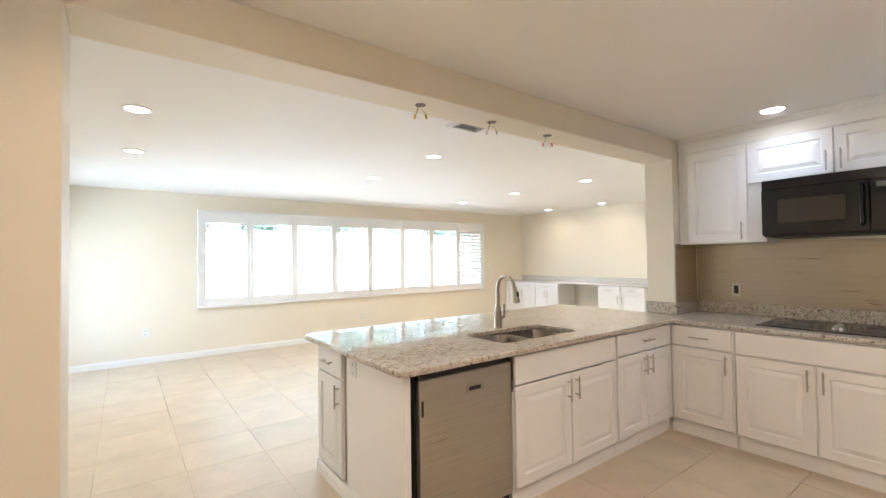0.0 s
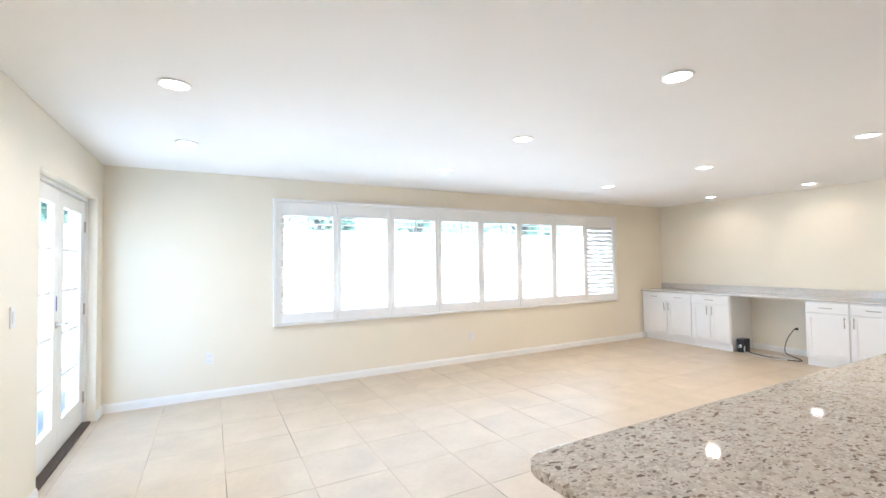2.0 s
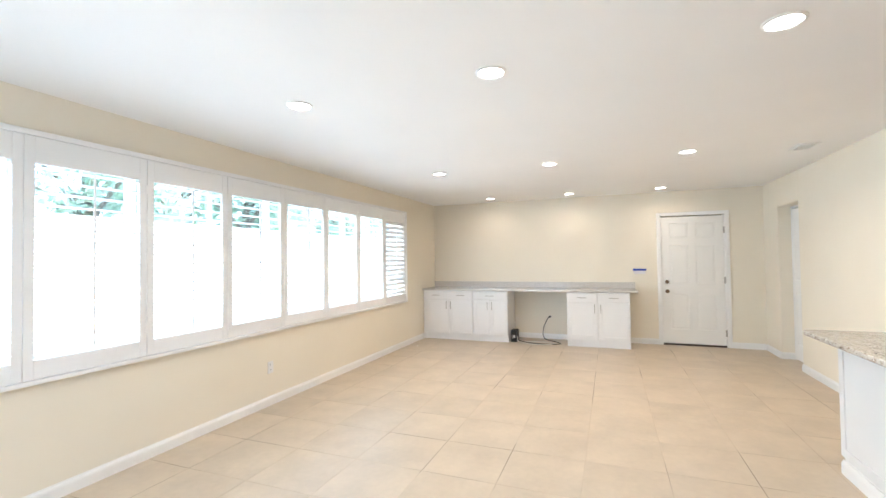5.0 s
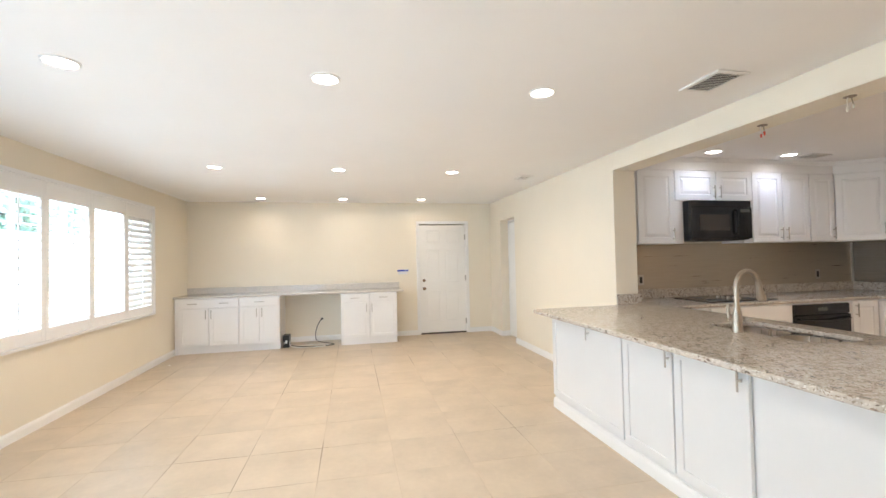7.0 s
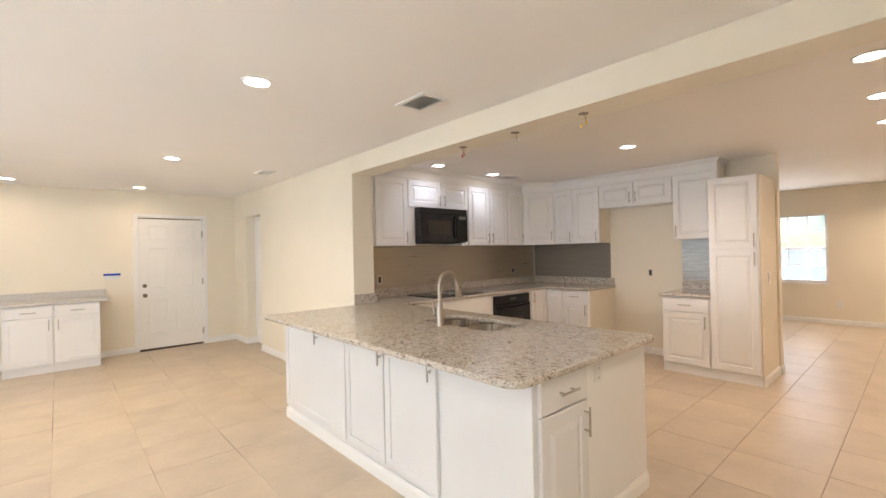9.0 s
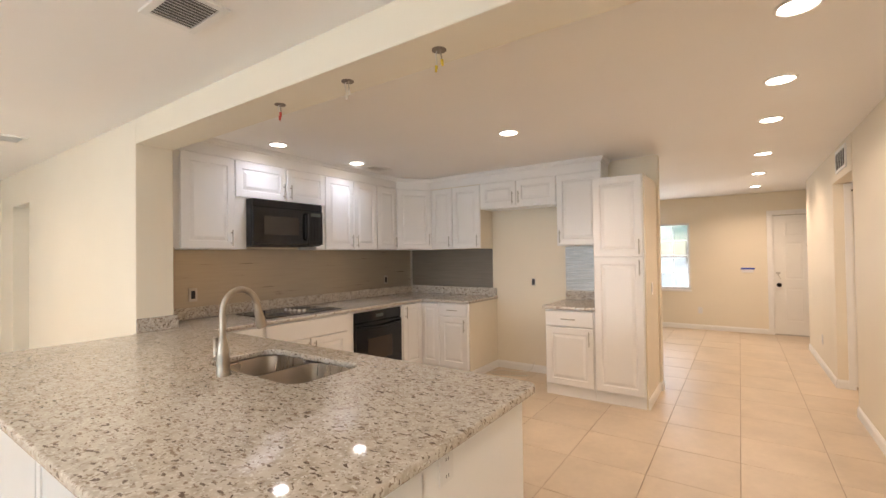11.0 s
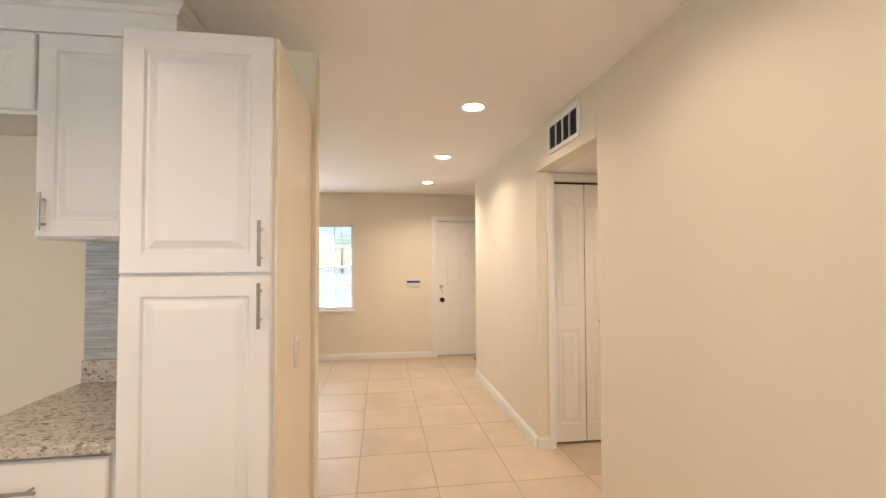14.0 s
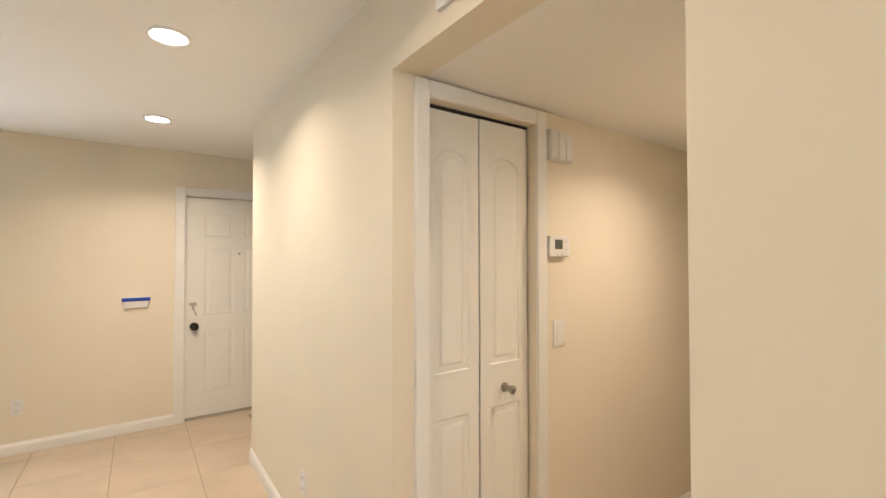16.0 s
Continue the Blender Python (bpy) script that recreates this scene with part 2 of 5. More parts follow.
DARKMETAL = material("dark_post", (0.2, 0.2, 0.2), 0.5, vary=0.1)


# ---- building helpers ----
def box(bm, x0, x1, y0, y1, z0, z1, bevel=0.0):
    """A box between two corners, with softened edges if asked."""
    r = bmesh.ops.create_cube(bm, size=1)
    vs = r["verts"]
    for v in vs:
        v.co = Vector(((x0 + x1) / 2 + v.co.x * abs(x1 - x0), (y0 + y1) / 2 + v.co.y * abs(y1 - y0), (z0 + z1) / 2 + v.co.z * abs(z1 - z0)))
    if bevel:
        edges = {e for v in vs for e in v.link_edges}
        bmesh.ops.bevel(bm, geom=list(edges), offset=bevel, segments=2, profile=0.6, affect="EDGES")
    return bm


def rod(bm, a, b, r, r2=None, seg=12):
    """A round bar from a to b."""
    a, b = Vector(a), Vector(b)
    d = b - a
    m = Matrix.Translation((a + b) / 2) @ d.to_track_quat("Z", "Y").to_matrix().to_4x4()
    bmesh.ops.create_cone(bm, cap_ends=True, segments=seg, radius1=r, radius2=r if r2 is None else r2, depth=d.length, matrix=m)
    return bm


def tube(bm, pts, radii, seg=14):
    """A bent pipe along a line of points."""
    pts = [Vector(p) for p in pts]
    rings = []
    side = None
    for i, p in enumerate(pts):
        t = (pts[min(i + 1, len(pts) - 1)] - pts[max(i - 1, 0)]).normalized()
        if side is None:
            side = t.orthogonal().normalized()
        side = (side - t * side.dot(t)).normalized()
        up = t.cross(side)
        r = radii[i] if isinstance(radii, (list, tuple)) else radii
        rings.append([bm.verts.new(p + (side * math.cos(a) + up * math.sin(a)) * r) for a in (2 * math.pi * k / seg for k in range(seg))])
    for a, b in zip(rings, rings[1:]):
        for k in range(seg):
            bm.faces.new((a[k], a[(k + 1) % seg], b[(k + 1) % seg], b[k]))
    bm.faces.new(rings[0][::-1])
    bm.faces.new(rings[-1])
    return bm


def smooth_if(me, angle=35):
    me.shade_smooth()
    me.set_sharp_from_angle(angle=radians(angle))


def part(name, bm, mat, parent=None, label="", m=None, soft=False):
    """Links a bmesh as one mesh object, under a thing or a part."""
    bmesh.ops.recalc_face_normals(bm, faces=bm.faces)
    me = bpy.data.meshes.new(name)
    bm.to_mesh(me)
    bm.free()
    me.materials.append(mat)
    if soft:
        smooth_if(me)
    ob = new(name, me)
    if parent:
        ob.parent = parent
    if m is not None:
        ob.matrix_basis = m
    return tagged(ob, label)


def thing(name, label, category, group="", m=None, kind=""):
    ob = new(name)
    ob.empty_display_size = 0.1
    if m is not None:
        ob.matrix_basis = m
    return tagged(ob, label, category, group, kind)


def solid(name, boxes, mat, label, category, kind="structure", bevel=0.0):
    """One mesh made of boxes."""
    bm = bmesh.new()
    for b in boxes:
        box(bm, *b, bevel=bevel)
    return tagged(part(name, bm, mat), label, category, "", kind)


def bm_box(*a, bevel=0.0):
    return box(bmesh.new(), *a, bevel=bevel)


def ring_panel(bm, x0, x1, z0, z1, steps, back):
    """A front built of nested rectangles: steps of (inset, y). The last one is closed; back is the rear face."""
    loops = []
    for inset, y in [(0.0, back)] + steps:
        loops.append([bm.verts.new(c) for c in ((x0 + inset, y, z0 + inset), (x1 - inset, y, z0 + inset), (x1 - inset, y, z1 - inset), (x0 + inset, y, z1 - inset))])
    for a, b in zip(loops, loops[1:]):
        for k in range(4):
            bm.faces.new((a[k], a[(k + 1) % 4], b[(k + 1) % 4], b[k]))
    bm.faces.new(loops[-1])
    bm.faces.new(loops[0][::-1])


def front(kind, w, h):
    """A cabinet front w by h, its back at y=0 and its face towards -y."""
    bm = bmesh.new()
    t = 0.02
    if kind == "raised":
        r = min(0.062, w * 0.2, h * 0.25)
        steps = [(0.0, -t + 0.004), (0.004, -t), (r, -t), (r + 0.006, -t + 0.009), (r + 0.014, -t + 0.009), (r + 0.036, -t + 0.001), (r + 0.04, -t)]
        if min(w, h) / 2 < r + 0.05:
            steps = [(0.0, -t + 0.004), (0.004, -t)]
    elif kind == "shaker":
        steps = [(0.0, -t + 0.002), (0.002, -t), (0.055, -t), (0.057, -t + 0.007)]
    else:
        steps = [(0.0, -t + 0.005), (0.005, -t)]
    ring_panel(bm, 0, w, 0, h, steps, 0.0)
    return bm


def pull(length, upright):
    """A bar pull on two posts, centred, standing off towards -y."""
    bm = bmesh.new()
    a = Vector((0, 0, 1)) if upright else Vector((1, 0, 0))
    rod(bm, a * -length / 2 + Vector((0, -0.03, 0)), a * length / 2 + Vector((0, -0.03, 0)), 0.0055, seg=10)
    for s in (-0.32, 0.32):
        rod(bm, a * length * s, a * length * s + Vector((0, -0.03, 0)), 0.0045, seg=8)
    return bm


def cabinet(name, label, m, w, d, h, fronts, z0=0.1, toe=0.012, style="raised", group="", body_mat=None, body_h=None):
    """A unit: width along x, face at y=0 towards -y, carcass to y=d, from z0 to h, on a plinth set back by toe.
    fronts: (kind, x0, x1, z0, z1, pull) with pull '' or a side letter l, r, e (close to the right edge), c and a height letter t, b, m, or h for a level bar."""
    ob = thing(name, label, "cabinet", group, m)
    part("body", bm_box(0.0, w, 0.0, d, z0, body_h or h), body_mat or CAB, ob)
    if z0 > 0 and toe is not None:
        part("plinth", bm_box(0.0, w, toe, d, 0.0, z0 - 0.001), CAB, ob)
    for kind, x0, x1, a, b, hd in fronts:
        word = "drawer_front" if kind == "drawer" else "panel" if kind == "panel" else "door"
        shape = "slab" if kind in ("drawer", "slab", "panel") else style
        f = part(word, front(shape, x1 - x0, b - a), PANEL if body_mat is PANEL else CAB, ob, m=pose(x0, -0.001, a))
        if hd:
            up = hd != "h"
            hx = {"l": 0.035, "r": x1 - x0 - 0.035, "e": x1 - x0 - 0.027}.get(hd[0], (x1 - x0) / 2)
            hz = (b - a) / 2 if hd == "h" else {"t": b - a - 0.092, "b": 0.092, "m": (b - a) / 2}[hd[1]]
            part("handle", pull(0.14, up), PULL, f, "brushed steel bar pull", pose(hx, -0.02, hz), soft=True)
    return ob


# ---- structure ----
H = 2.44
solid("wall_west", [(-0.1, 0.12, 2.88, 6.4, 0, H), (-0.1, 0.12, 7.95, 8.47, 0, H), (-0.1, 0.12, 6.4, 7.95, 2.07, H)], PAINT, "cream painted family room wall with French door opening", "wall")
solid("wall_north", [(0.12, 1.8, 8.175, 8.47, 0, H), (7.3, 8.7, 8.175, 8.47, 0, H), (1.8, 7.3, 8.175, 8.47, 0, 0.8), (1.8, 7.3, 8.175, 8.47, 2.12, H)], PAINT, "cream painted wall around a long window", "wall")
solid("wall_east", [(8.7, 8.85, 2.58, 3.375, 0, H), (8.7, 8.85, 4.265, 8.47, 0, H), (8.7, 8.85, 3.375, 4.265, 2.045, H)], PAINT, "cream painted end wall with a white door", "wall")
solid("wall_divider", [(-0.1, 0.65, 2.63, 2.88, 0, H), (0.65, 4.69, 2.63, 2.88, 2.258, H), (4.69, 7.43, 2.63, 2.88, 0, H), (8.12, 8.7, 2.63, 2.88, 0, H), (7.43, 8.12, 2.63, 2.88, 2.06, H)], PAINT, "cream wall with a wide kitchen opening under a beam", "wall", bevel=0.006)
solid("wall_kitchen_west", [(0.12, 0.315, -0.883, 2.63, 0, H), (0.195, 0.32, -1.825, -0.883, 2.117, H)], PAINT, "plain cream painted kitchen and hall wall", "wall")
solid("wall_hall", [(0.2, 0.32, -3.97, -1.825, 0, H), (-0.75, 0.2, -3.97, -3.85, 0, H)], PAINT, "plain cream painted hall wall", "wall")
solid("wall_closet", [(-3.0, -0.367, -1.95, -1.825, 0, 2.117), (0.18, 0.2, -1.95, -1.825, 0, 2.117), (-0.367, 0.18, -1.95, -1.825, 2.05, 2.117)], PAINT, "cream hallway wall around a closet", "wall")
solid("closet_interior", [(-0.5, 0.2, -2.6, -2.55, 0, 2.117), (-0.5, -0.45, -2.55, -1.95, 0, 2.117)], PAINT, "plain closet walls behind folding doors", "wall")
solid("wall_hallway_north", [(-3.0, 0.12, -0.883, -0.77, 0, H), (-3.12, -3.0, -1.95, -0.77, 0, H)], PAINT, "cream hallway wall", "wall")
solid("wall_kitchen_east", [(5.1, 5.25, -5.25, 2.63, 0, H)], PAINT, "cream kitchen wall behind cooktop and cabinets", "wall")
solid("wall_kitchen_south", [(1.815, 5.1, -0.88, -0.77, 0, H)], PAINT, "cream wall behind refrigerator space and pantry", "wall")
solid("wall_south", [(-0.9, -0.25, -5.25, -5.1, 0, H), (0.665, 1.9, -5.25, -5.1, 0, H), (3.66, 5.1, -5.25, -5.1, 0, H), (1.9, 3.66, -5.25, -5.1, 0, 0.72), (1.9, 3.66, -5.25, -5.1, 1.975, H), (-0.25, 0.665, -5.25, -5.1, 2.045, H)], PAINT, "cream living room wall with window and front door", "wall")
solid("wall_entry", [(-0.9, -0.75, -5.1, -3.85, 0, H)], PAINT, "cream entry wall beside the front door", "wall")
solid("ceiling_family", [(-0.1, 8.85, 2.58, 8.47, H, H + 0.12)], CEIL, "smooth off-white ceiling with recessed lights", "ceiling")
solid("ceiling_kitchen", [(-0.9, 5.25, -5.25, 2.58, H, H + 0.12)], CEIL, "smooth off-white kitchen and living ceiling", "ceiling")
solid("ceiling_hallway", [(-3.0, 0.195, -1.825, -0.883, 2.117, 2.24)], CEIL, "lowered off-white hallway ceiling", "ceiling")
# this sheet and front_backing paint the darkness behind closed doors
solid("garage_backing", [(8.87, 8.9, 3.2, 4.4, 0, 2.3)], GAP, "black sheet painting the dark behind the door", "wall")
solid("closet_backing", [(7.3, 8.25, 1.9, 1.95, 0, 2.2), (7.25, 7.3, 1.95, 2.63, 0, 2.2), (8.25, 8.3, 1.95, 2.63, 0, 2.2), (7.25, 8.3, 1.9, 2.63, 2.2, 2.25)], PAINT, "small closet walls behind the side door", "wall")
solid("front_backing", [(-0.5, 0.8, -5.4, -5.36, 0, 2.3)], GAP, "black sheet painting the dark behind the front door", "wall")


def baseboard(name, runs):
    """Runs of (x0, y0, x1, y1, nx, ny): a skirting with a rounded upper edge, standing off along n."""
    bm = bmesh.new()
    for x0, y0, x1, y1, nx, ny in runs:
        prof = [(0.0, 0.0), (0.014, 0.0), (0.014, 0.062), (0.011, 0.074), (0.006, 0.082), (0.005, 0.09), (0.0, 0.09)]
        ends = [[bm.verts.new((x + nx * o, y + ny * o, z)) for o, z in prof] for x, y in ((x0, y0), (x1, y1))]
        for k in range(len(prof)):
            j = (k + 1) % len(prof)
            bm.faces.new((ends[0][k], ends[0][j], ends[1][j], ends[1][k]))
        bm.faces.new(ends[0][::-1])
        bm.faces.new(ends[1])
    return tagged(part(name, bm, TRIM), "white painted baseboard along the wall foot", "baseboard", "", "structure")


baseboard("baseboard_family", [(0.12, 8.175, 8.7, 8.175, 0, -1), (0.12, 2.88, 0.12, 6.4, 1, 0), (0.12, 7.95, 0.12, 8.161, 1, 0), (8.7, 2.895, 8.7, 3.335, -1, 0), (8.7, 4.305, 8.7, 4.76, -1, 0),
                               (8.7, 5.7, 8.7, 6.62, -1, 0), (4.6, 2.88, 7.43, 2.88, 0, 1), (8.12, 2.88, 8.7, 2.88, 0, 1), (0.12, 2.88, 0.65, 2.88, 0, 1), (0.65, 2.63, 0.65, 2.88, 1, 0), (8.12, 2.74, 8.12, 2.88, -1, 0)])
baseboard("baseboard_kitchen", [(0.315, -0.883, 0.315, 2.63, 1, 0), (0.315, -0.883, 0.1, -0.883, 0, -1), (0.32, -3.97, 0.32, -1.825, 1, 0), (0.32, -1.825, 0.235, -1.825, 0, 1), (-3, -1.825, -0.44, -1.825, 0, 1),
                                (0.74, -5.1, 5.1, -5.1, 0, 1), (1.815, -0.77, 1.833, -0.77, 0, 1), (1.815, -0.88, 1.815, -0.77, -1, 0), (2.79, -0.77, 3.71, -0.77, 0, 1), (-3, -0.883, 0.1, -0.883, 0, -1), (0.31, -3.97, -0.75, -3.97, 0, -1)])


# ---- floor ----
def tiled_floor(name, x0, x1, y0, y1, label, holes=(), grout=GROUT, depth=0.003):
    base = solid(name, [(x0, x1, y0, y1, -0.12, -depth)], grout, label, "floor")
    cache = {}
    px, py, gap = 0.502, 0.5085, 0.004
    for i in range(-8, 20):
        for j in range(-20, 12):
            a, b = max(x0, 0.65 + i * px + gap / 2), min(x1, 0.65 + (i + 1) * px - gap / 2)
            c, d = max(y0, 4.2 + j * py + gap / 2), min(y1, 4.2 + (j + 1) * py - gap / 2)
            if b - a < 0.03 or d - c < 0.03:
                continue
            if any(a > h[0] and b < h[1] and c > h[2] and d < h[3] for h in holes):
                continue
            w, l = round(b - a, 3), round(d - c, 3)
            if (w, l) not in cache:
                bm = bmesh.new()
                ring = [(0.0, -0.01), (0.0, -0.0018), (0.002, 0.0)]
                loops = [[bm.verts.new((sx * (w / 2 - o), sy * (l / 2 - o), z)) for sx, sy in ((-1, -1), (1, -1), (1, 1), (-1, 1))] for o, z in ring]
                for p, q in zip(loops, loops[1:]):
                    for k in range(4):
                        bm.faces.new((p[k], p[(k + 1) % 4], q[(k + 1) % 4], q[k]))
                bm.faces.new(loops[-1])
                me = bpy.data.meshes.new("tile")
                bm.to_mesh(me)
                bm.free()
                me.materials.append(TILE)
                cache[(w, l)] = me
            t = new("tile", cache[(w, l)])
            t.parent = base
            t.matrix_basis = pose((a + b) / 2, (c + d) / 2, random.uniform(-0.0006, 0.0006), random.uniform(-0.06, 0.06), random.uniform(-0.06, 0.06), random.choice((0, 180)))
    return base


# ---- kitchen: counters ----
def slab(name, loops, z0, z1, label, r=0.008, mat=None):
    """A stone top from an outline (and holes) in the plan, with eased edges."""
    cu = bpy.data.curves.new(name, "CURVE")
    cu.dimensions, cu.fill_mode = "2D", "BOTH"
    cu.extrude, cu.bevel_depth, cu.bevel_resolution = (z1 - z0) / 2 - r, r, 2
    for pts in loops:
        sp = cu.splines.new("POLY")
        sp.points.add(len(pts) - 1)
        for p, (x, y) in zip(sp.points, pts):
            p.co = (x, y, 0, 1)
        sp.use_cyclic_u = True
    tmp = bpy.data.objects.new(name, cu)
    me = bpy.data.meshes.new_from_object(tmp)
    bpy.data.objects.remove(tmp)
    me.materials.clear()
    me.materials.append(mat or GRANITE)
    smooth_if(me, 30)
    ob = new(name, me)
    ob.matrix_basis = pose(0, 0, (z0 + z1) / 2)
    return tagged(ob, label, "countertop")


def rounded(x0, x1, y0, y1, r, n=6):
    """A rectangle with round corners, as plan points."""
    out = []
    for cx, cy, a0 in ((x1 - r, y1 - r, 0), (x0 + r, y1 - r, 90), (x0 + r, y0 + r, 180), (x1 - r, y0 + r, 270)):
        out += [(cx + r * math.cos(radians(a0 + 90 * k / n)), cy + r * math.sin(radians(a0 + 90 * k / n))) for k in range(n + 1)]
    return out


def corner(cx, cy, r, a0, n=6):
    return [(cx + r * math.cos(radians(a0 + 90 * k / n)), cy + r * math.sin(radians(a0 + 90 * k / n))) for k in range(n + 1)]


SINK_X, SINK_Y = (2.635, 3.385), (2.66, 3.07)
CT0, CT1 = 0.868, 0.9
top_outline = corner(1.9, 3.74, 0.08, 90) + corner(1.88, 2.56, 0.06, 180) + [(4.36, 2.5), (4.36, -0.05), (3.695, -0.05), (3.695, -0.768), (5.098, -0.768), (5.098, 2.628), (4.688, 2.628), (4.688, 2.882), (4.63, 2.882)] + corner(4.57, 3.76, 0.06, 0)
slab("kitchen_countertop", [top_outline, rounded(*SINK_X, *SINK_Y, 0.09)], CT0, CT1, "polished pale granite countertop with brown flecks, L-shaped with peninsula")
slab("side_countertop", [[(2.295, -0.768), (2.805, -0.768), (2.805, -0.055), (2.295, -0.055)]], CT0, CT1, "small polished granite countertop beside the pantry")


def splash(name, x0, x1, y0, y1, label, z1=1.0, mat=None):
    return tagged(part(name, bm_box(x0, x1, y0, y1, CT1 + 0.001, z1, bevel=0.003), mat or GRANITE), label, "backsplash")


splash("granite_upstand", 5.075, 5.098, -0.745, 2.605, "low granite upstand behind the cooktop")
splash("granite_upstand", 3.7, 5.098, -0.768, -0.746, "low granite upstand along the back counter")
splash("granite_upstand", 4.69, 5.098, 2.606, 2.628, "low granite upstand beside the pillar")
splash("granite_upstand", 4.664, 4.688, 2.606, 2.88, "short granite upstand on the pillar face")
splash("granite_upstand", 2.3, 2.8, -0.768, -0.748, "short granite upstand beside the pantry")


def sheet(name, x0, x1, y0, y1, z0, z1, mat, label):
    return tagged(part(name, bm_box(x0, x1, y0, y1, z0, z1), mat), label, "backsplash")


sheet("metal_backsplash", 5.092, 5.098, -0.745, 2.615, 1.001, 1.515, FOIL, "brownish brushed metal backsplash sheet above the cooktop")
sheet("metal_backsplash", 3.755, 5.085, -0.768, -0.762, 1.001, 1.515, brushed_material("dark_metal_splash", (0.26, 0.235, 0.205), 0.36, (3, 3, 60), metal=0.55), "dark brushed metal backsplash sheet on the back wall")
sheet("metal_backsplash", 4.7, 5.09, 2.622, 2.628, 1.001, 1.515, FOIL, "brushed metal backsplash return beside the pillar")
sheet("backsplash_trim", 5.072, 5.091, -0.761, -0.744, 1.001, 1.505, STEEL, "bright metal corner strip between backsplash sheets")
ms = thing("mosaic_backsplash", "grey glass strip mosaic backsplash beside the pantry", "backsplash")
for k in range(34):
    z = 1.002 + k * 0.015
    xs = [2.3] + sorted(random.uniform(2.36, 2.75) for _ in range(2)) + [2.8]
    for a, b in zip(xs, xs[1:]):
        part("strip", bm_box(a + 0.001, b - 0.001, -0.768, -0.762 + random.uniform(0, 0.001), z + 0.0008, z + 0.0142), MOSAIC, ms)


# ---- kitchen: peninsula ----
PEN = "peninsula cabinets"
Z1 = 0.866
cabinet("sink_base_cabinet", "white raised-panel sink base cabinet with two doors in the peninsula", pose(2.575, 2.545, 0), 1.02, 0.59, Z1,
        [("panel", 0.01, 1.01, 0.69, 0.855, ""), ("door", 0.01, 0.505, 0.115, 0.68, "rt"), ("door", 0.515, 1.01, 0.115, 0.68, "lt")], group=PEN, body_h=0.655)
cabinet("drawer_base_cabinet", "white corner base cabinet with one drawer over two doors", pose(3.6, 2.545, 0), 0.785, 0.59, Z1,
        [("drawer", 0.01, 0.775, 0.7, 0.855, "h"), ("door", 0.01, 0.388, 0.115, 0.69, "rt"), ("door", 0.398, 0.775, 0.115, 0.69, "lt")], group=PEN)
cabinet("family_side_cabinet", "white three-door cabinet on the family room side of the peninsula", pose(4.52, 3.655, 0, 0, 0, 180), 2.05, 0.525, Z1,
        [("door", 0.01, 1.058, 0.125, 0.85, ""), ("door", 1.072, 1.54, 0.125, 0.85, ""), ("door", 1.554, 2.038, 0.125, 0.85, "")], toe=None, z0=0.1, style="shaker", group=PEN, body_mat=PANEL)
for hx in (3.875, 2.998, 2.515):
    bm = bmesh.new()
    rod(bm, (0, 0.03, -0.055), (0, 0.03, 0.055), 0.0055, seg=10)
    rod(bm, (0, 0, 0), (0, 0.03, 0), 0.0045, seg=8)
    rod(bm, (0, 0.03, 0), (-0.025, 0.03, 0), 0.0045, seg=8)
    fam = [o for o in bpy.data.objects if o.name.startswith("family_side_cabinet")][0]
    part("handle", bm, PULL, fam, "short brushed steel T pull", fam.matrix_basis.inverted() @ pose(hx, 3.675, 0.79), soft=True)
cabinet("end_cabinet", "white narrow peninsula end cabinet with a drawer and a door", pose(1.87, 3.655, 0, 0, 0, -90), 0.445, 0.635, Z1,
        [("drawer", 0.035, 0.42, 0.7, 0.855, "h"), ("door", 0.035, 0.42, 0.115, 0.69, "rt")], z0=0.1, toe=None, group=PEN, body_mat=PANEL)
ep = thing("peninsula_end_panel", "plain white panel closing the peninsula end beside the dishwasher", "panel", PEN)
part("panel", bm_box(1.87, 1.9, 2.545, 3.223, 0.0, Z1), CAB, ep)
part("core", bm_box(1.9, 2.5, 3.16, 3.22, 0.0, Z1), CAB, ep)
baseboard("baseboard_peninsula", [(1.87, 2.545, 1.87, 3.655, -1, 0), (1.856, 3.655, 4.534, 3.655, 0, 1), (4.52, 2.9, 4.52, 3.655, 1, 0)])
solid("peninsula_plinth", [(1.88, 4.518, 3.23, 3.653, 0.0, 0.099)], CAB, "white plinth under the peninsula", "plinth")

dw = thing("dishwasher", "stainless steel dishwasher with a pocket handle under the granite", "dishwasher", "", pose(1.925, 2.545, 0))
part("body", bm_box(0.004, 0.632, 0.02, 0.57, 0.0, 0.86), BLACKMATT, dw)
bm = bmesh.new()
box(bm, 0.014, 0.622, -0.022, 0.018, 0.11, 0.832, bevel=0.006)
part("door", bm, STEEL, dw)
bm = bmesh.new()
ring_panel(bm, 0.3, 0.415, 0.718, 0.768, [(0.0, -0.003), (0.006, -0.003), (0.01, 0.006)], 0.01)
hd = part("pocket_handle", bm, STEEL, dw, "recessed steel pocket handle", pose(0, -0.0225, 0))
part("recess", bm_box(0.318, 0.397, -0.003, -0.001, 0.731, 0.75), BLACKMATT, hd, m=pose(0, 0.002, 0))
part("control_strip", bm_box(0.014, 0.622, -0.02, 0.018, 0.8335, 0.858, bevel=0.003), BLACK, dw, "black control strip along the top edge")
part("kick_plate", bm_box(0.01, 0.626, 0.05, 0.06, 0.0, 0.1), BLACKMATT, dw)
vent = part("vent", bm_box(0.022, 0.034, -0.024, -0.021, 0.66, 0.735), BLACKMATT, dw, "small dark vent slots")


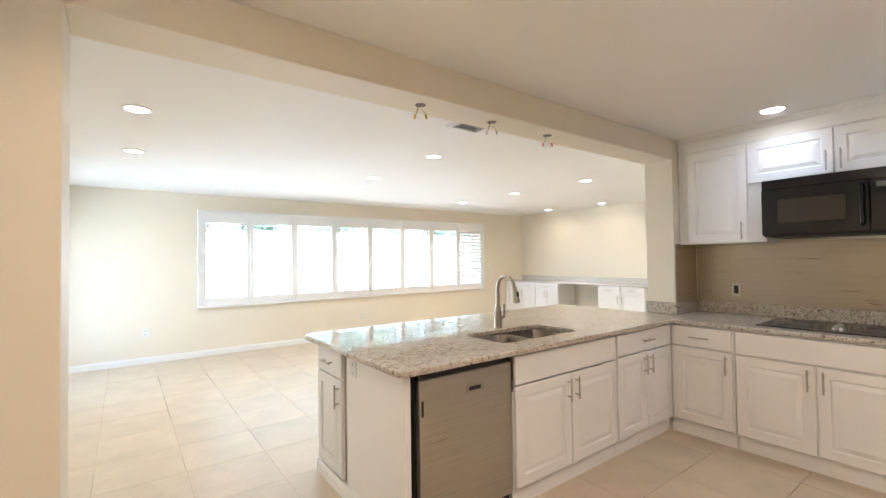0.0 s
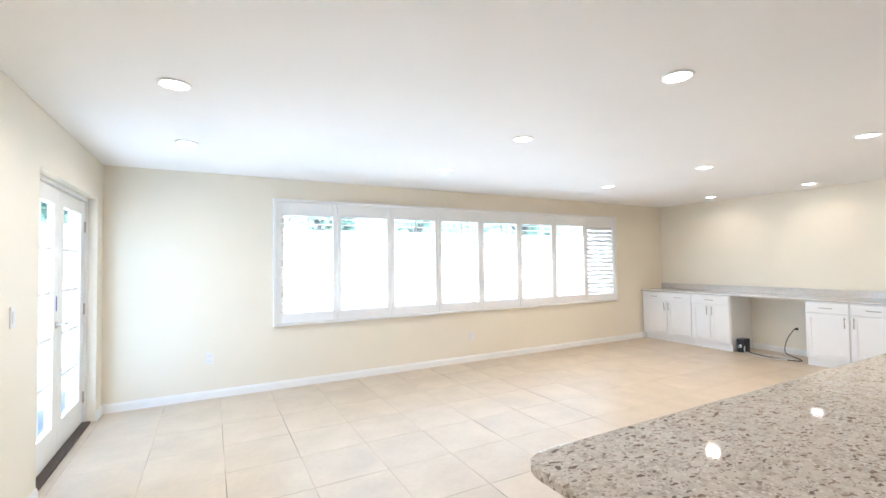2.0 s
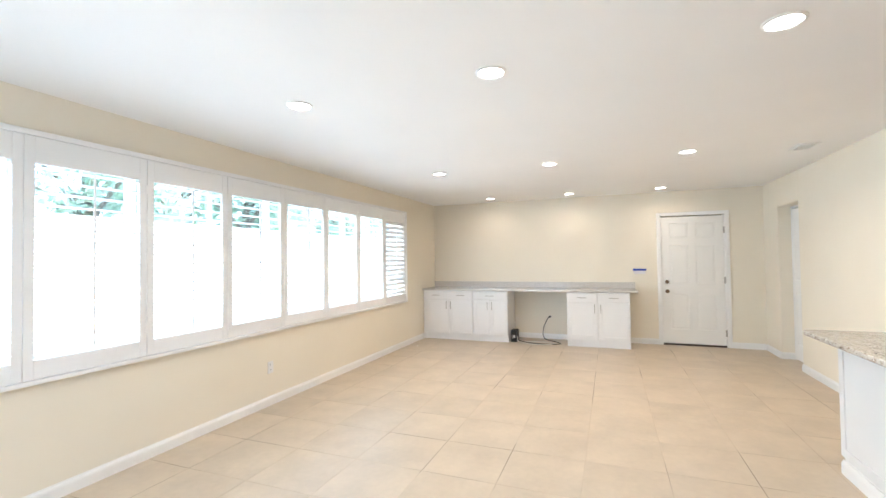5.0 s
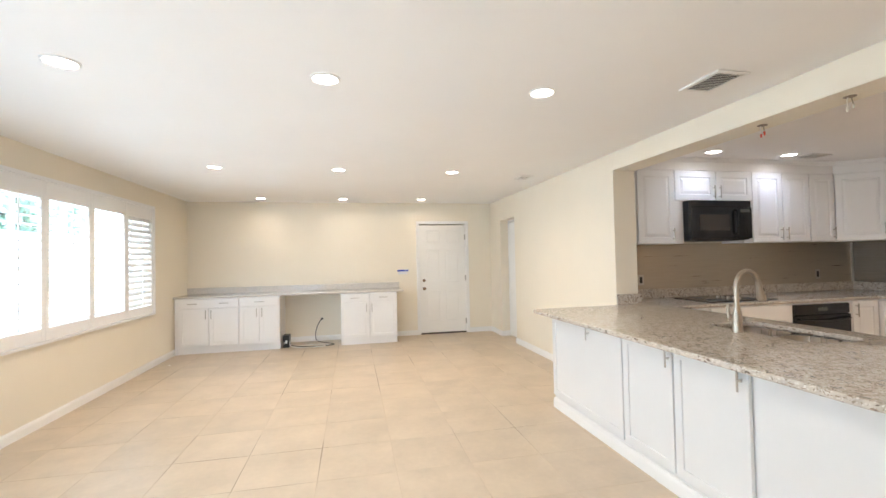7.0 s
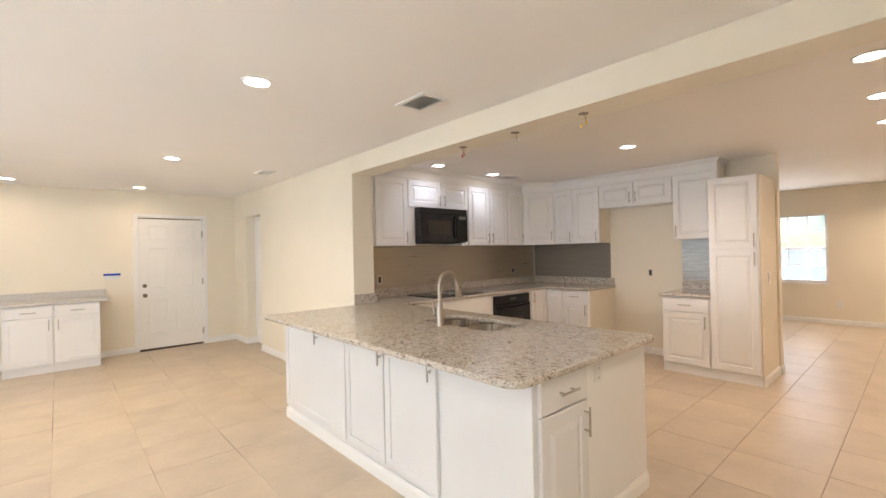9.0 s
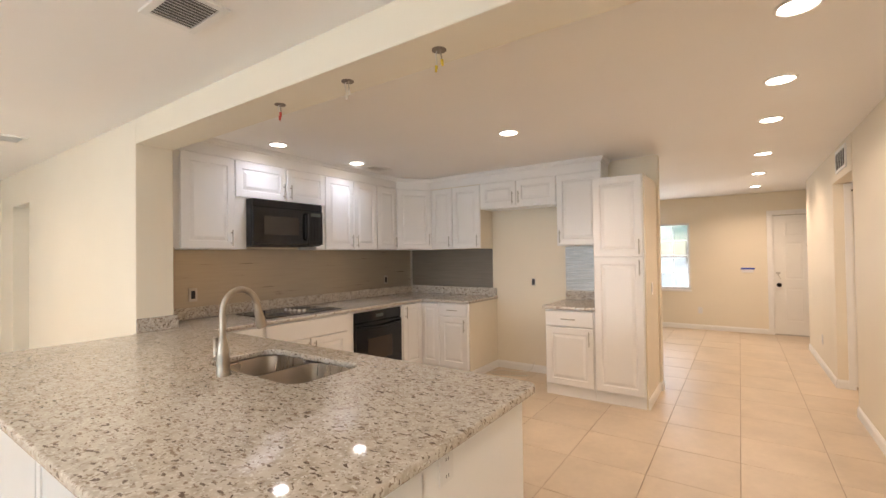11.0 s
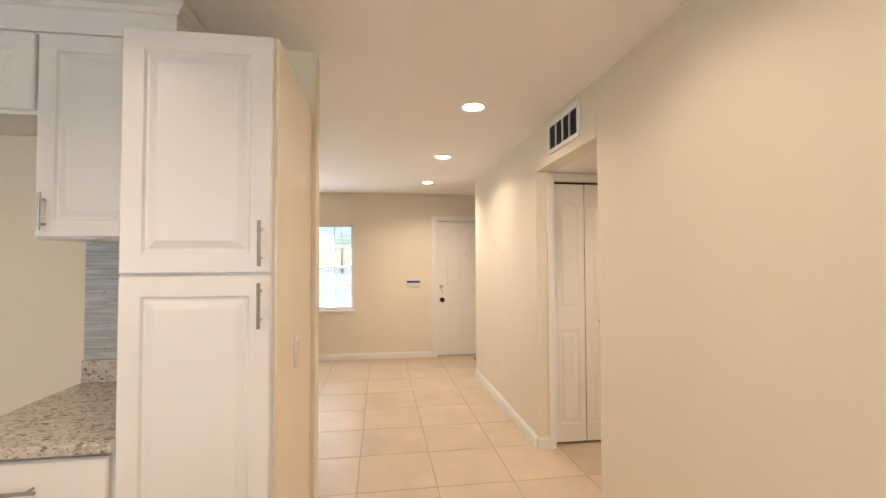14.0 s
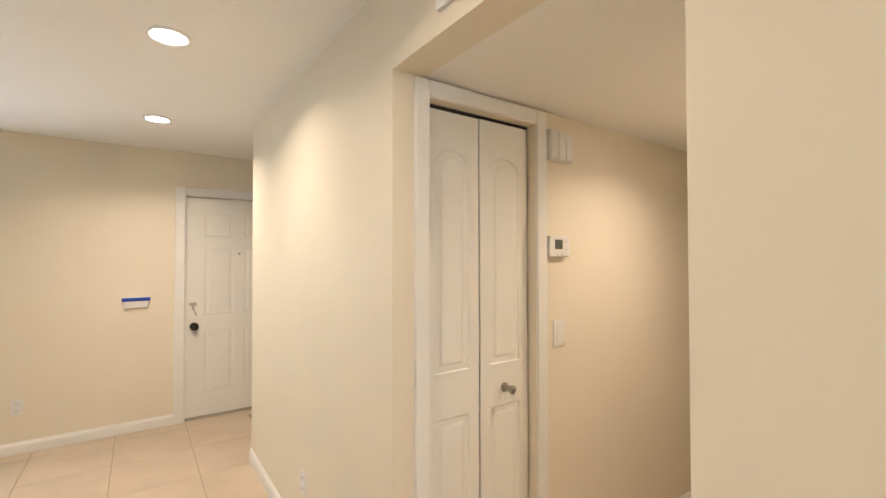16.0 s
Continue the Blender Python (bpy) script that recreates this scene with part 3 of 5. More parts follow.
def bowl(x0, x1, y0, y1, depth):
    """A steel sink bowl with round corners and a sloped wall."""
    bm = bmesh.new()
    levels = [(0.018, 0.0), (-0.004, 0.0), (0.0, -0.01), (0.012, -depth + 0.03), (0.035, -depth), (0.09, -depth - 0.004)]
    loops = [[bm.verts.new((x, y, z)) for x, y in rounded(x0 + o, x1 - o, y0 + o, y1 - o, max(0.075 - max(o, 0) * 0.2, 0.03))] for o, z in [(-0.02, 0.0)] + levels[1:]]
    for a, b in zip(loops, loops[1:]):
        for k in range(len(a)):
            bm.faces.new((a[k], a[(k + 1) % len(a)], b[(k + 1) % len(a)], b[k]))
    bm.faces.new(loops[-1])
    return bm


sk = thing("kitchen_sink", "undermounted stainless steel double bowl sink in the granite", "sink")
for a, b in ((SINK_X[0] - 0.005, 3.02), (3.045, SINK_X[1] + 0.005)):
    bw = part("bowl", bowl(a, b, SINK_Y[0] - 0.005, SINK_Y[1] + 0.005, 0.19), SINK, sk, m=pose(0, 0, CT0 - 0.006), soft=True)
    bm = bmesh.new()
    rod(bm, ((a + b) / 2, 2.88, -0.194), ((a + b) / 2, 2.88, -0.188), 0.04, seg=20)
    part("drain", bm, STEEL, bw, "round steel drain")

fc = thing("kitchen_faucet", "brushed nickel gooseneck pull-down faucet behind the sink", "faucet", "", pose(3.045, 3.14, CT1))
bm = bmesh.new()
tube(bm, [(0, 0, z) for z in (0, 0.012, 0.03, 0.07, 0.11, 0.15, 0.17)], [0.03, 0.031, 0.027, 0.029, 0.027, 0.02, 0.0155], 20)
part("base", bm, NICKEL, fc, soft=True)
arc = [(0, 0, 0.165), (0, 0, 0.28)] + [(0, -0.085 + 0.085 * math.cos(radians(a)), 0.28 + 0.1 * math.sin(radians(a))) for a in range(15, 166, 15)]
bm = bmesh.new()
tube(bm, arc, 0.0145, 16)
part("gooseneck", bm, NICKEL, fc, soft=True)
end = Vector(arc[-1])
bm = bmesh.new()
tube(bm, [end, end + Vector((0, -0.006, -0.03)), end + Vector((0, -0.022, -0.1)), end + Vector((0, -0.026, -0.115))], [0.016, 0.0185, 0.026, 0.024], 16)
sp = part("spray_head", bm, NICKEL, fc, soft=True)
part("button", bm_box(-0.008, 0.008, end.y - 0.04, end.y - 0.028, end.z - 0.07, end.z - 0.035, bevel=0.003), BLACKMATT, sp, "black spray button")
bm = bmesh.new()
rod(bm, (0.015, 0, 0.075), (0.055, 0, 0.075), 0.017, 0.015)
tube(bm, [(0.05, 0, 0.075), (0.062, 0, 0.1), (0.066, 0, 0.135), (0.064, 0, 0.165)], [0.012, 0.011, 0.008, 0.01], 12)
part("lever", bm, NICKEL, fc, soft=True)

# ---- kitchen: cooktop run ----
RUN = "cooktop wall base cabinets"
EAST = lambda y: pose(4.39, y, 0, 0, 0, -90)
cabinet("corner_base_cabinet", "white base cabinet with a drawer above one door", EAST(2.535), 0.455, 0.685, Z1, [("drawer", 0.02, 0.445, 0.7, 0.855, "h"), ("door", 0.02, 0.445, 0.115, 0.69, "rt")], group=RUN)
cabinet("cooktop_base_cabinet", "white base cabinet with two doors under the cooktop", EAST(2.075), 0.92, 0.685, Z1,
        [("panel", 0.01, 0.91, 0.695, 0.855, ""), ("door", 0.01, 0.455, 0.115, 0.685, "rt"), ("door", 0.465, 0.91, 0.115, 0.685, "lt")], group=RUN)
ov = cabinet("oven_cabinet", "white cabinet housing a built-in oven", EAST(1.15), 0.83, 0.66, Z1, [], group=RUN)
cabinet("narrow_base_cabinet", "white full-height single door base cabinet beside the oven", EAST(0.315), 0.4, 0.685, Z1, [("door", 0.02, 0.37, 0.115, 0.855, "lt")], group=RUN)
SOUTH = lambda x, y=-0.085: pose(x, y, 0, 0, 0, 180)
cabinet("corner_filler_cabinet", "white full-height corner base cabinet door", SOUTH(4.388), 0.27, 0.68, Z1, [("door", 0.01, 0.262, 0.115, 0.855, "")], group=RUN)
cabinet("drawer_base_cabinet", "white base cabinet with drawer beside the refrigerator space", SOUTH(4.117), 0.407, 0.68, Z1,
        [("drawer", 0.01, 0.395, 0.71, 0.855, "h"), ("door", 0.01, 0.395, 0.115, 0.7, "rt")], group=RUN)
sheet("cabinet_side_panel", 3.698, 3.709, -0.767, -0.085, 0.0, 0.866, ALMOND, "cream side panel facing the refrigerator space")["category"] = "panel"
baseboard("baseboard_cabinet", [(3.698, -0.755, 3.698, -0.1, -1, 0)])

oven = thing("built_in_oven", "black built-in electric oven with a dark glass window", "oven", "", pose(4.39, 1.07, 0, 0, 0, -90))
part("trim_frame", bm_box(0.0, 0.72, -0.012, -0.001, 0.2, 0.845, bevel=0.003), BLACK, oven)
part("control_panel", bm_box(0.005, 0.715, -0.028, -0.0125, 0.74, 0.84, bevel=0.004), BLACK, oven)
part("display", bm_box(0.3, 0.42, -0.03, -0.0285, 0.775, 0.81), GREYSCREEN, oven, "small grey clock display")
od = part("oven_door", bm_box(0.005, 0.715, -0.04, -0.0125, 0.215, 0.732, bevel=0.005), BLACK, oven)
part("window", bm_box(0.17, 0.55, -0.042, -0.0405, 0.33, 0.56), DARKGLASS, od, "dark brown glass window")
bm = bmesh.new()
tube(bm, [(0.05, -0.04, 0.7), (0.06, -0.075, 0.695), (0.2, -0.085, 0.68), (0.36, -0.088, 0.675), (0.52, -0.085, 0.68), (0.66, -0.075, 0.695), (0.67, -0.04, 0.7)], 0.011, 10)
part("handle", bm, BLACK, od, soft=True)

ck = thing("electric_cooktop", "black glass electric cooktop with five steel knobs", "cooktop", "", pose(0, 0, CT1))
part("glass_top", bm_box(4.47, 4.985, 1.15, 1.97, 0.0005, 0.009, bevel=0.003), BLACK, ck)
for bx, by, br in ((4.6, 1.35, 0.085), (4.6, 1.78, 0.1), (4.86, 1.35, 0.1), (4.86, 1.78, 0.075)):
    bm = bmesh.new()
    rod(bm, (bx, by, 0.009), (bx, by, 0.0098), br, seg=32)
    part("burner_mark", bm, BLACKMATT, ck, "matt round burner zone")
for k, (kx, ky) in enumerate(((4.58, 1.52), (4.6, 1.56), (4.67, 1.56), (4.73, 1.57), (4.79, 1.57))):
    bm = bmesh.new()
    rod(bm, (kx, ky, 0.009), (kx, ky, 0.022), 0.02, 0.018, 16)
    box(bm, kx - 0.018, kx + 0.018, ky - 0.004, ky + 0.004, 0.022, 0.032, bevel=0.002)
    part("knob", bm, STEEL, ck, "brushed steel knob")

mw = thing("microwave_oven", "black over-the-range microwave with window and bar handle", "microwave", "", pose(4.69, 1.975, 1.54, 0, 0, -90))
part("body", bm_box(0.0, 0.77, 0.03, 0.4, 0.0, 0.423, bevel=0.004), BLACKMATT, mw)
part("top_grille", bm_box(0.0, 0.77, 0.0, 0.029, 0.352, 0.423, bevel=0.006), BLACK, mw)
md = part("door", bm_box(0.0, 0.585, -0.012, 0.029, 0.012, 0.35, bevel=0.006), BLACK, mw)
part("window", bm_box(0.1, 0.475, -0.0145, -0.0125, 0.1, 0.27, bevel=0.001), material("microwave_window", (0.045, 0.036, 0.028), 0.12, vary=0.05, bump=0), md, "smoky brown mesh window")
bm = bmesh.new()
tube(bm, [(0.555, -0.012, 0.06), (0.555, -0.04, 0.07), (0.555, -0.045, 0.18), (0.555, -0.04, 0.31), (0.555, -0.012, 0.32)], 0.011, 10)
part("handle", bm, BLACK, md, soft=True)
cp = part("control_panel", bm_box(0.59, 0.77, -0.01, 0.029, 0.012, 0.35, bevel=0.005), BLACK, mw)
part("display", bm_box(0.62, 0.74, -0.0118, -0.0105, 0.295, 0.33), GREYSCREEN, cp, "dark grey clock display")
for r_ in range(5):
    for c_ in range(3):
        part("button", bm_box(0.622 + c_ * 0.041, 0.655 + c_ * 0.041, -0.0115, -0.0103, 0.05 + r_ * 0.045, 0.085 + r_ * 0.045), BLACK, cp)
part("grease_filter", bm_box(0.03, 0.74, 0.05, 0.38, -0.006, -0.0005), BLACKMATT, mw)

# ---- kitchen: wall cabinets ----
UP = "wall cabinets"
U0, U1 = 1.507, 2.29
EASTU = lambda y: pose(4.79, y, 0, 0, 0, -90)


def wall_cabinet(label, m, w, fronts, d=0.3, z0=U0, z1=U1 + 0.012, body=None):
    return cabinet("wall_cabinet", label, m, w, d, z1, fronts, z0=z0, toe=None, group=UP, body_mat=body)


wall_cabinet("white raised-panel wall cabinet with one door beside the pillar", EASTU(2.622), 0.642, [("door", 0.08, 0.525, U0 + 0.004, U1, "rb")])
wall_cabinet("white short two-door wall cabinet above the microwave", EASTU(1.979), 0.775, [("door", -0.11, 0.405, 1.972, U1, "rb"), ("door", 0.413, 0.885, 1.972, U1, "lb")], z0=1.966)
wall_cabinet("white two-door wall cabinet beside the microwave", EASTU(1.2), 0.905, [("door", 0.11, 0.518, U0 + 0.004, U1, "rb"), ("door", 0.526, 0.9, U0 + 0.004, U1, "lb")])
wall_cabinet("white narrow wall cabinet near the corner", EASTU(0.294), 0.37, [("door", 0.006, 0.365, U0 + 0.004, U1, "rb")])
cc = thing("corner_wall_cabinet", "white diagonal corner wall cabinet with one door", "cabinet", UP)
A, B = Vector((4.79, -0.085, 0)), Vector((4.5, -0.465, 0))
bm = bmesh.new()
plan = [(A.x, A.y), (5.09, A.y), (5.09, -0.76), (B.x, -0.76), (B.x, B.y)]
lo, hi = ([bm.verts.new((x, y, z)) for x, y in plan] for z in (U0, U1 + 0.012))
for k in range(5):
    bm.faces.new((lo[k], lo[(k + 1) % 5], hi[(k + 1) % 5], hi[k]))
bm.faces.new(lo[::-1])
bm.faces.new(hi)
part("body", bm, CAB, cc)
ang = math.degrees(math.atan2(B.y - A.y, B.x - A.x))
cd = part("door", front("raised", (B - A).length - 0.02, U1 - U0 - 0.004), CAB, cc, m=pose(A.x, A.y, U0 + 0.004, 0, 0, ang) @ pose(0.01, -0.002, 0))
part("handle", pull(0.14, True), PULL, cd, "brushed steel bar pull", pose(0.42, -0.02, 0.13), soft=True)
SOUTHU = lambda x: pose(x, -0.465, 0, 0, 0, 180)
wall_cabinet("white two-door wall cabinet on the back wall", SOUTHU(4.498), 0.748, [("door", 0.01, 0.335, U0 + 0.004, U1, "rb"), ("door", 0.343, 0.745, U0 + 0.004, U1, "rb")], body=ALMOND)
wall_cabinet("white short two-door cabinet above the refrigerator space", SOUTHU(3.748), 0.96, [("door", 0.006, 0.478, 2.0, U1, "rb"), ("door", 0.486, 0.955, 2.0, U1, "lb")], z0=1.985)
wall_cabinet("white single-door wall cabinet above the side counter", SOUTHU(2.786), 0.48, [("door", 0.006, 0.475, U0 + 0.016, U1, "lb")], z0=1.515)


def crown(name, pts, label):
    """A frieze with a stepped moulding up to the ceiling along plan points; the room is on the left hand."""
    prof = [(0.0, U1 + 0.013), (0.0, 2.395), (0.012, 2.4), (0.02, 2.418), (0.036, 2.428), (0.04, 2.438), (-0.02, 2.438), (-0.02, U1 + 0.013)]
    bm = bmesh.new()
    rows = []
    ps = [Vector((x, y)) for x, y in pts]
    for i, p in enumerate(ps):
        d0 = (ps[i] - ps[i - 1]).normalized() if i else (ps[1] - ps[0]).normalized()
        d1 = (ps[i + 1] - ps[i]).normalized() if i < len(ps) - 1 else d0
        n0, n1 = Vector((-d0.y, d0.x)), Vector((-d1.y, d1.x))
        nn = (n0 + n1).normalized()
        k = 1 / max(nn.dot(n0), 0.3)
        rows.append([bm.verts.new((p.x + nn.x * o * k, p.y + nn.y * o * k, z)) for o, z in prof])
    for a, b in zip(rows, rows[1:]):
        for k in range(len(prof)):
            j = (k + 1) % len(prof)
            bm.faces.new((a[k], a[j], b[j], b[k]))
    bm.faces.new(rows[0][::-1])
    bm.faces.new(rows[-1])
    return tagged(part(name, bm, CAB), label, "moulding", "", "structure")


crown("crown_trim", [(2.305, -0.76), (2.305, -0.455), (4.5, -0.455), (4.782, -0.08), (4.782, 2.62)], "white crown moulding between wall cabinets and ceiling")

# ---- pantry ----
cabinet("pantry_cabinet", "tall white two-door pantry cabinet at the end of the run", SOUTH(2.292), 0.445, 0.683, 2.15,
        [("door", 0.006, 0.441, 1.392, 2.143, "eb"), ("door", 0.006, 0.441, 0.115, 1.384, "et")], group="pantry wall")
cabinet("drawer_base_cabinet", "white base cabinet with drawer and door beside the pantry", SOUTH(2.79), 0.495, 0.68, Z1,
        [("drawer", 0.01, 0.485, 0.7, 0.855, "h"), ("door", 0.01, 0.485, 0.115, 0.69, "rt")], group="pantry wall")
baseboard("baseboard_pantry", [(1.835, -0.76, 1.835, -0.1, -1, 0)])
sheet("pantry_side_panel", 1.835, 1.846, -0.766, -0.09, 0.0, 2.15, ALMOND, "cream side panel of the pantry")["category"] = "panel"


# ---- desk unit ----
DESK = "built-in desk cabinets"
DE = lambda y: pose(8.12, y, 0, 0, 0, -90)
ZD = 0.858
cabinet("desk_cabinet", "white shaker cabinet with wide drawer and two doors near the window", DE(8.115), 0.876, 0.575, ZD,
        [("drawer", 0.012, 0.865, 0.71, 0.845, ""), ("door", 0.012, 0.435, 0.12, 0.7, "rt"), ("door", 0.443, 0.865, 0.12, 0.7, "lt")], style="shaker", group=DESK, toe=0.03)
part("filler", bm_box(-0.048, -0.0005, -0.001, 0.575, 0.0, ZD), CAB, [o for o in bpy.data.objects if o.name.startswith("desk_cabinet")][0], "white filler strip against the wall")
for hy in (0.21, 0.66):
    dk = [o for o in bpy.data.objects if o.name.startswith("desk_cabinet")][0]
    part("handle", pull(0.14, False), PULL, dk, "brushed steel bar pull", pose(hy, -0.021, 0.778), soft=True)
cabinet("desk_cabinet", "white shaker cabinet with drawer and two doors beside the knee space", DE(7.236), 0.6, 0.575, ZD,
        [("drawer", 0.008, 0.59, 0.71, 0.845, "h"), ("door", 0.008, 0.295, 0.12, 0.7, "rt"), ("door", 0.303, 0.59, 0.12, 0.7, "lt")], style="shaker", group=DESK, toe=0.03)
for k, y in enumerate((5.682, 5.216)):
    cabinet("desk_cabinet", "white narrow shaker cabinet with drawer and single door", DE(y), 0.464, 0.575, ZD,
            [("drawer", 0.008, 0.455, 0.71, 0.845, "h"), ("door", 0.008, 0.455, 0.12, 0.7, "rt" if k == 0 else "lt")], style="shaker", group=DESK, toe=0.03)
slab("desk_countertop", [[(8.09, 4.65), (8.698, 4.65), (8.698, 8.165), (8.09, 8.165)]], 0.86, 0.89, "long pale granite desk top with a knee space", mat=PALE_GRANITE)
tagged(part("granite_upstand", bm_box(8.676, 8.698, 4.65, 8.173, 0.891, 0.99, bevel=0.003), PALE_GRANITE), "low granite upstand behind the desk", "backsplash")


# ---- doors ----
def casing(parent, x0, x1, z1, w=0.06, t=0.018, z0=0.0):
    """Flat door casing round an opening in the plane y=0, standing off towards -y."""
    for n_, a in (("casing", (x0 - w, x0, z0, z1 + w)), ("casing", (x1, x1 + w, z0, z1 + w)), ("casing", (x0 + 0.0005, x1 - 0.0005, z1, z1 + w))):
        part(n_, bm_box(a[0], a[1], -t, 0.0, a[2], a[3], bevel=0.004), TRIM, parent)


def panel_leaf(w, h, panels, t=0.04, arch=False):
    """A moulded door leaf: a slab with sunk and raised panels on its face at y=0 (towards -y)."""
    bm = bmesh.new()
    box(bm, 0, w, 0.004, t, 0, h)
    xs = sorted({0.0, w, *(p[0] for p in panels), *(p[1] for p in panels)})
    zs = sorted({0.0, h, *(p[2] for p in panels), *(p[3] for p in panels)})
    for xa, xb in zip(xs, xs[1:]):
        for za, zb in zip(zs, zs[1:]):
            cx, cz = (xa + xb) / 2, (za + zb) / 2
            if any(p[0] < cx < p[1] and p[2] < cz < p[3] for p in panels):
                continue
            bm.faces.new([bm.verts.new((x, 0.0, z)) for x, z in ((xa, za), (xb, za), (xb, zb), (xa, zb))])
    for x0, x1, z0, z1 in panels:
        rise = 0.045 if arch and z1 > h * 0.6 else 0.0

        def outline(o):
            pts = [(x0 + o, z0 + o), (x1 - o, z0 + o), (x1 - o, z1 - o - rise)]
            if rise:
                pts += [(x1 - o - (x1 - x0 - 2 * o) * k / 8, z1 - o - rise * (1 - math.sin(math.pi * k / 8) ** 0.7)) for k in range(1, 8)]
            return pts + [(x0 + o, z1 - o - rise)]

        loops = [[bm.verts.new((x, y, z)) for x, z in outline(o)] for o, y in ((0.0, 0.0), (0.008, 0.007), (0.016, 0.007), (0.034, 0.001), (0.038, 0.0005))]
        if rise:
            rim = loops[0]
            cap = [bm.verts.new((x1, 0.0, z1)), bm.verts.new((x0, 0.0, z1))]
            bm.faces.new([rim[2], cap[0], cap[1]] + rim[:2:-1])
        for a, b in zip(loops, loops[1:]):
            for k in range(len(a)):
                bm.faces.new((a[k], a[(k + 1) % len(a)], b[(k + 1) % len(a)], b[k]))
        bm.faces.new(loops[-1])
    bm.normal_update()
    return bm


def six_panels(w, h, s=0.115):
    m_ = 0.1
    c = w / 2
    cols = ((s, c - m_ / 2), (c + m_ / 2, w - s))
    return [(a, b, z0, z1) for a, b in cols for z0, z1 in ((0.22, 0.78), (0.93, 1.55), (1.66, 1.9))]


def knob(parent, x, z, mat, label, r=0.028):
    bm = bmesh.new()
    rod(bm, (0, 0, 0), (0, -0.008, 0), r * 1.05, seg=20)
    tube(bm, [(0, -0.006, 0), (0, -0.03, 0), (0, -0.038, 0), (0, -0.052, 0), (0, -0.06, 0)], [0.011, 0.011, r * 0.85, r, r * 0.55], 18)
    return part("knob", bm, mat, parent, label, pose(x, 0, z), soft=True)


def hinge(parent, x, z, y=-0.004):
    bm = bmesh.new()
    rod(bm, (x, y, z - 0.05), (x, y, z + 0.05), 0.009, seg=8)
    box(bm, x - 0.012, x + 0.012, y + 0.003, y + 0.006, z - 0.05, z + 0.05)
    part("hinge", bm, PULL, parent, "steel butt hinge")


d1 = thing("door_1", "white six-panel door with deadbolt and knob in the end wall", "door", "", pose(8.7, 4.265, 0, 0, 0, -90), "structure")
casing(d1, 0.0, 0.89, 2.045, 0.055)
part("jamb", bm_box(0.0, 0.012, 0.0, 0.13, 0.0, 2.044), TRIM, d1)
part("jamb", bm_box(0.878, 0.89, 0.0, 0.13, 0.0, 2.044), TRIM, d1)
lf = part("leaf", panel_leaf(0.86, 2.0, six_panels(0.86, 2.0)), DOORW, d1, m=pose(0.0145, 0.012, 0.03))
part("threshold", bm_box(0.013, 0.877, 0.0, 0.12, 0.001, 0.026), RUBBER, d1, "dark metal threshold")
knob(lf, 0.07, 0.82, BRONZE, "round bronze door knob")
bm = bmesh.new()
rod(bm, (0, 0, 0), (0, -0.016, 0), 0.03, 0.026, 20)
part("deadbolt", bm, BRONZE, lf, "round bronze deadbolt", pose(0.07, 0, 0.97), soft=True)
for z in (0.22, 1.03, 1.8):
    hinge(d1, 0.876, z)

d2 = thing("door_2", "white six-panel front door with black knob and chain latch", "door", "", pose(0.665, -5.1, 0, 0, 0, 180), "structure")
casing(d2, 0.0, 0.915, 2.045, 0.075)
lf = part("leaf", panel_leaf(0.895, 2.015, six_panels(0.895, 2.015, 0.155)), DOORW, d2, m=pose(0.01, 0.03, 0.018))
part("jamb", bm_box(0.0, 0.009, 0.0, 0.12, 0.0, 2.044), TRIM, d2)
part("threshold", bm_box(0.01, 0.9, 0.0, 0.12, 0.001, 0.016), STEEL, d2, "worn metal threshold")
knob(lf, 0.07, 0.83, BLACKBRONZE, "round black door knob", 0.034)
bm = bmesh.new()
box(bm, 0.03, 0.09, -0.006, -0.0005, 1.02, 1.05, bevel=0.002)
box(bm, 0.05, 0.07, -0.009, -0.0065, 0.985, 1.045, bevel=0.002)
rod(bm, (0.055, -0.01, 1.01), (0.09, -0.02, 0.93), 0.004, seg=8)
part("chain_latch", bm, STEEL, lf, "small steel latch plate with lever")
bm = bmesh.new()
rod(bm, (0.45, -0.003, 1.5), (0.45, 0.001, 1.5), 0.008, seg=12)
part("peephole", bm, BLACKBRONZE, lf, "small dark peephole")

bf = thing("door_3", "white bifold closet door with arched raised panels", "door", "", pose(0.18, -1.825, 0, 0, 0, 180), "structure")
casing(bf, 0.0, 0.547, 2.05, 0.056)
for k in range(2):
    lw_ = 0.262
    lf = part("leaf", panel_leaf(lw_, 2.012, [(0.05, lw_ - 0.05, 1.03, 1.87), (0.05, lw_ - 0.05, 0.14, 0.86)], 0.03, arch=True), DOORW, bf, m=pose(0.008 + k * 0.268, 0.04 + (0.0 if k else 0.004), 0.022))
    if k:
        knob(lf, 0.125, 0.93, PULL, "small satin knob", 0.018)
# solid black strips paint the shade in the gaps round the leaves
part("track", bm_box(0.002, 0.545, 0.045, 0.1, 2.036, 2.049), GAP, bf, "track painted black as the gap's shade above the folding door")
part("edge_gap", bm_box(0.5405, 0.5465, 0.05, 0.07, 0.02, 2.019), GAP, bf, "black strip painting the gap's shade beside the folding door")

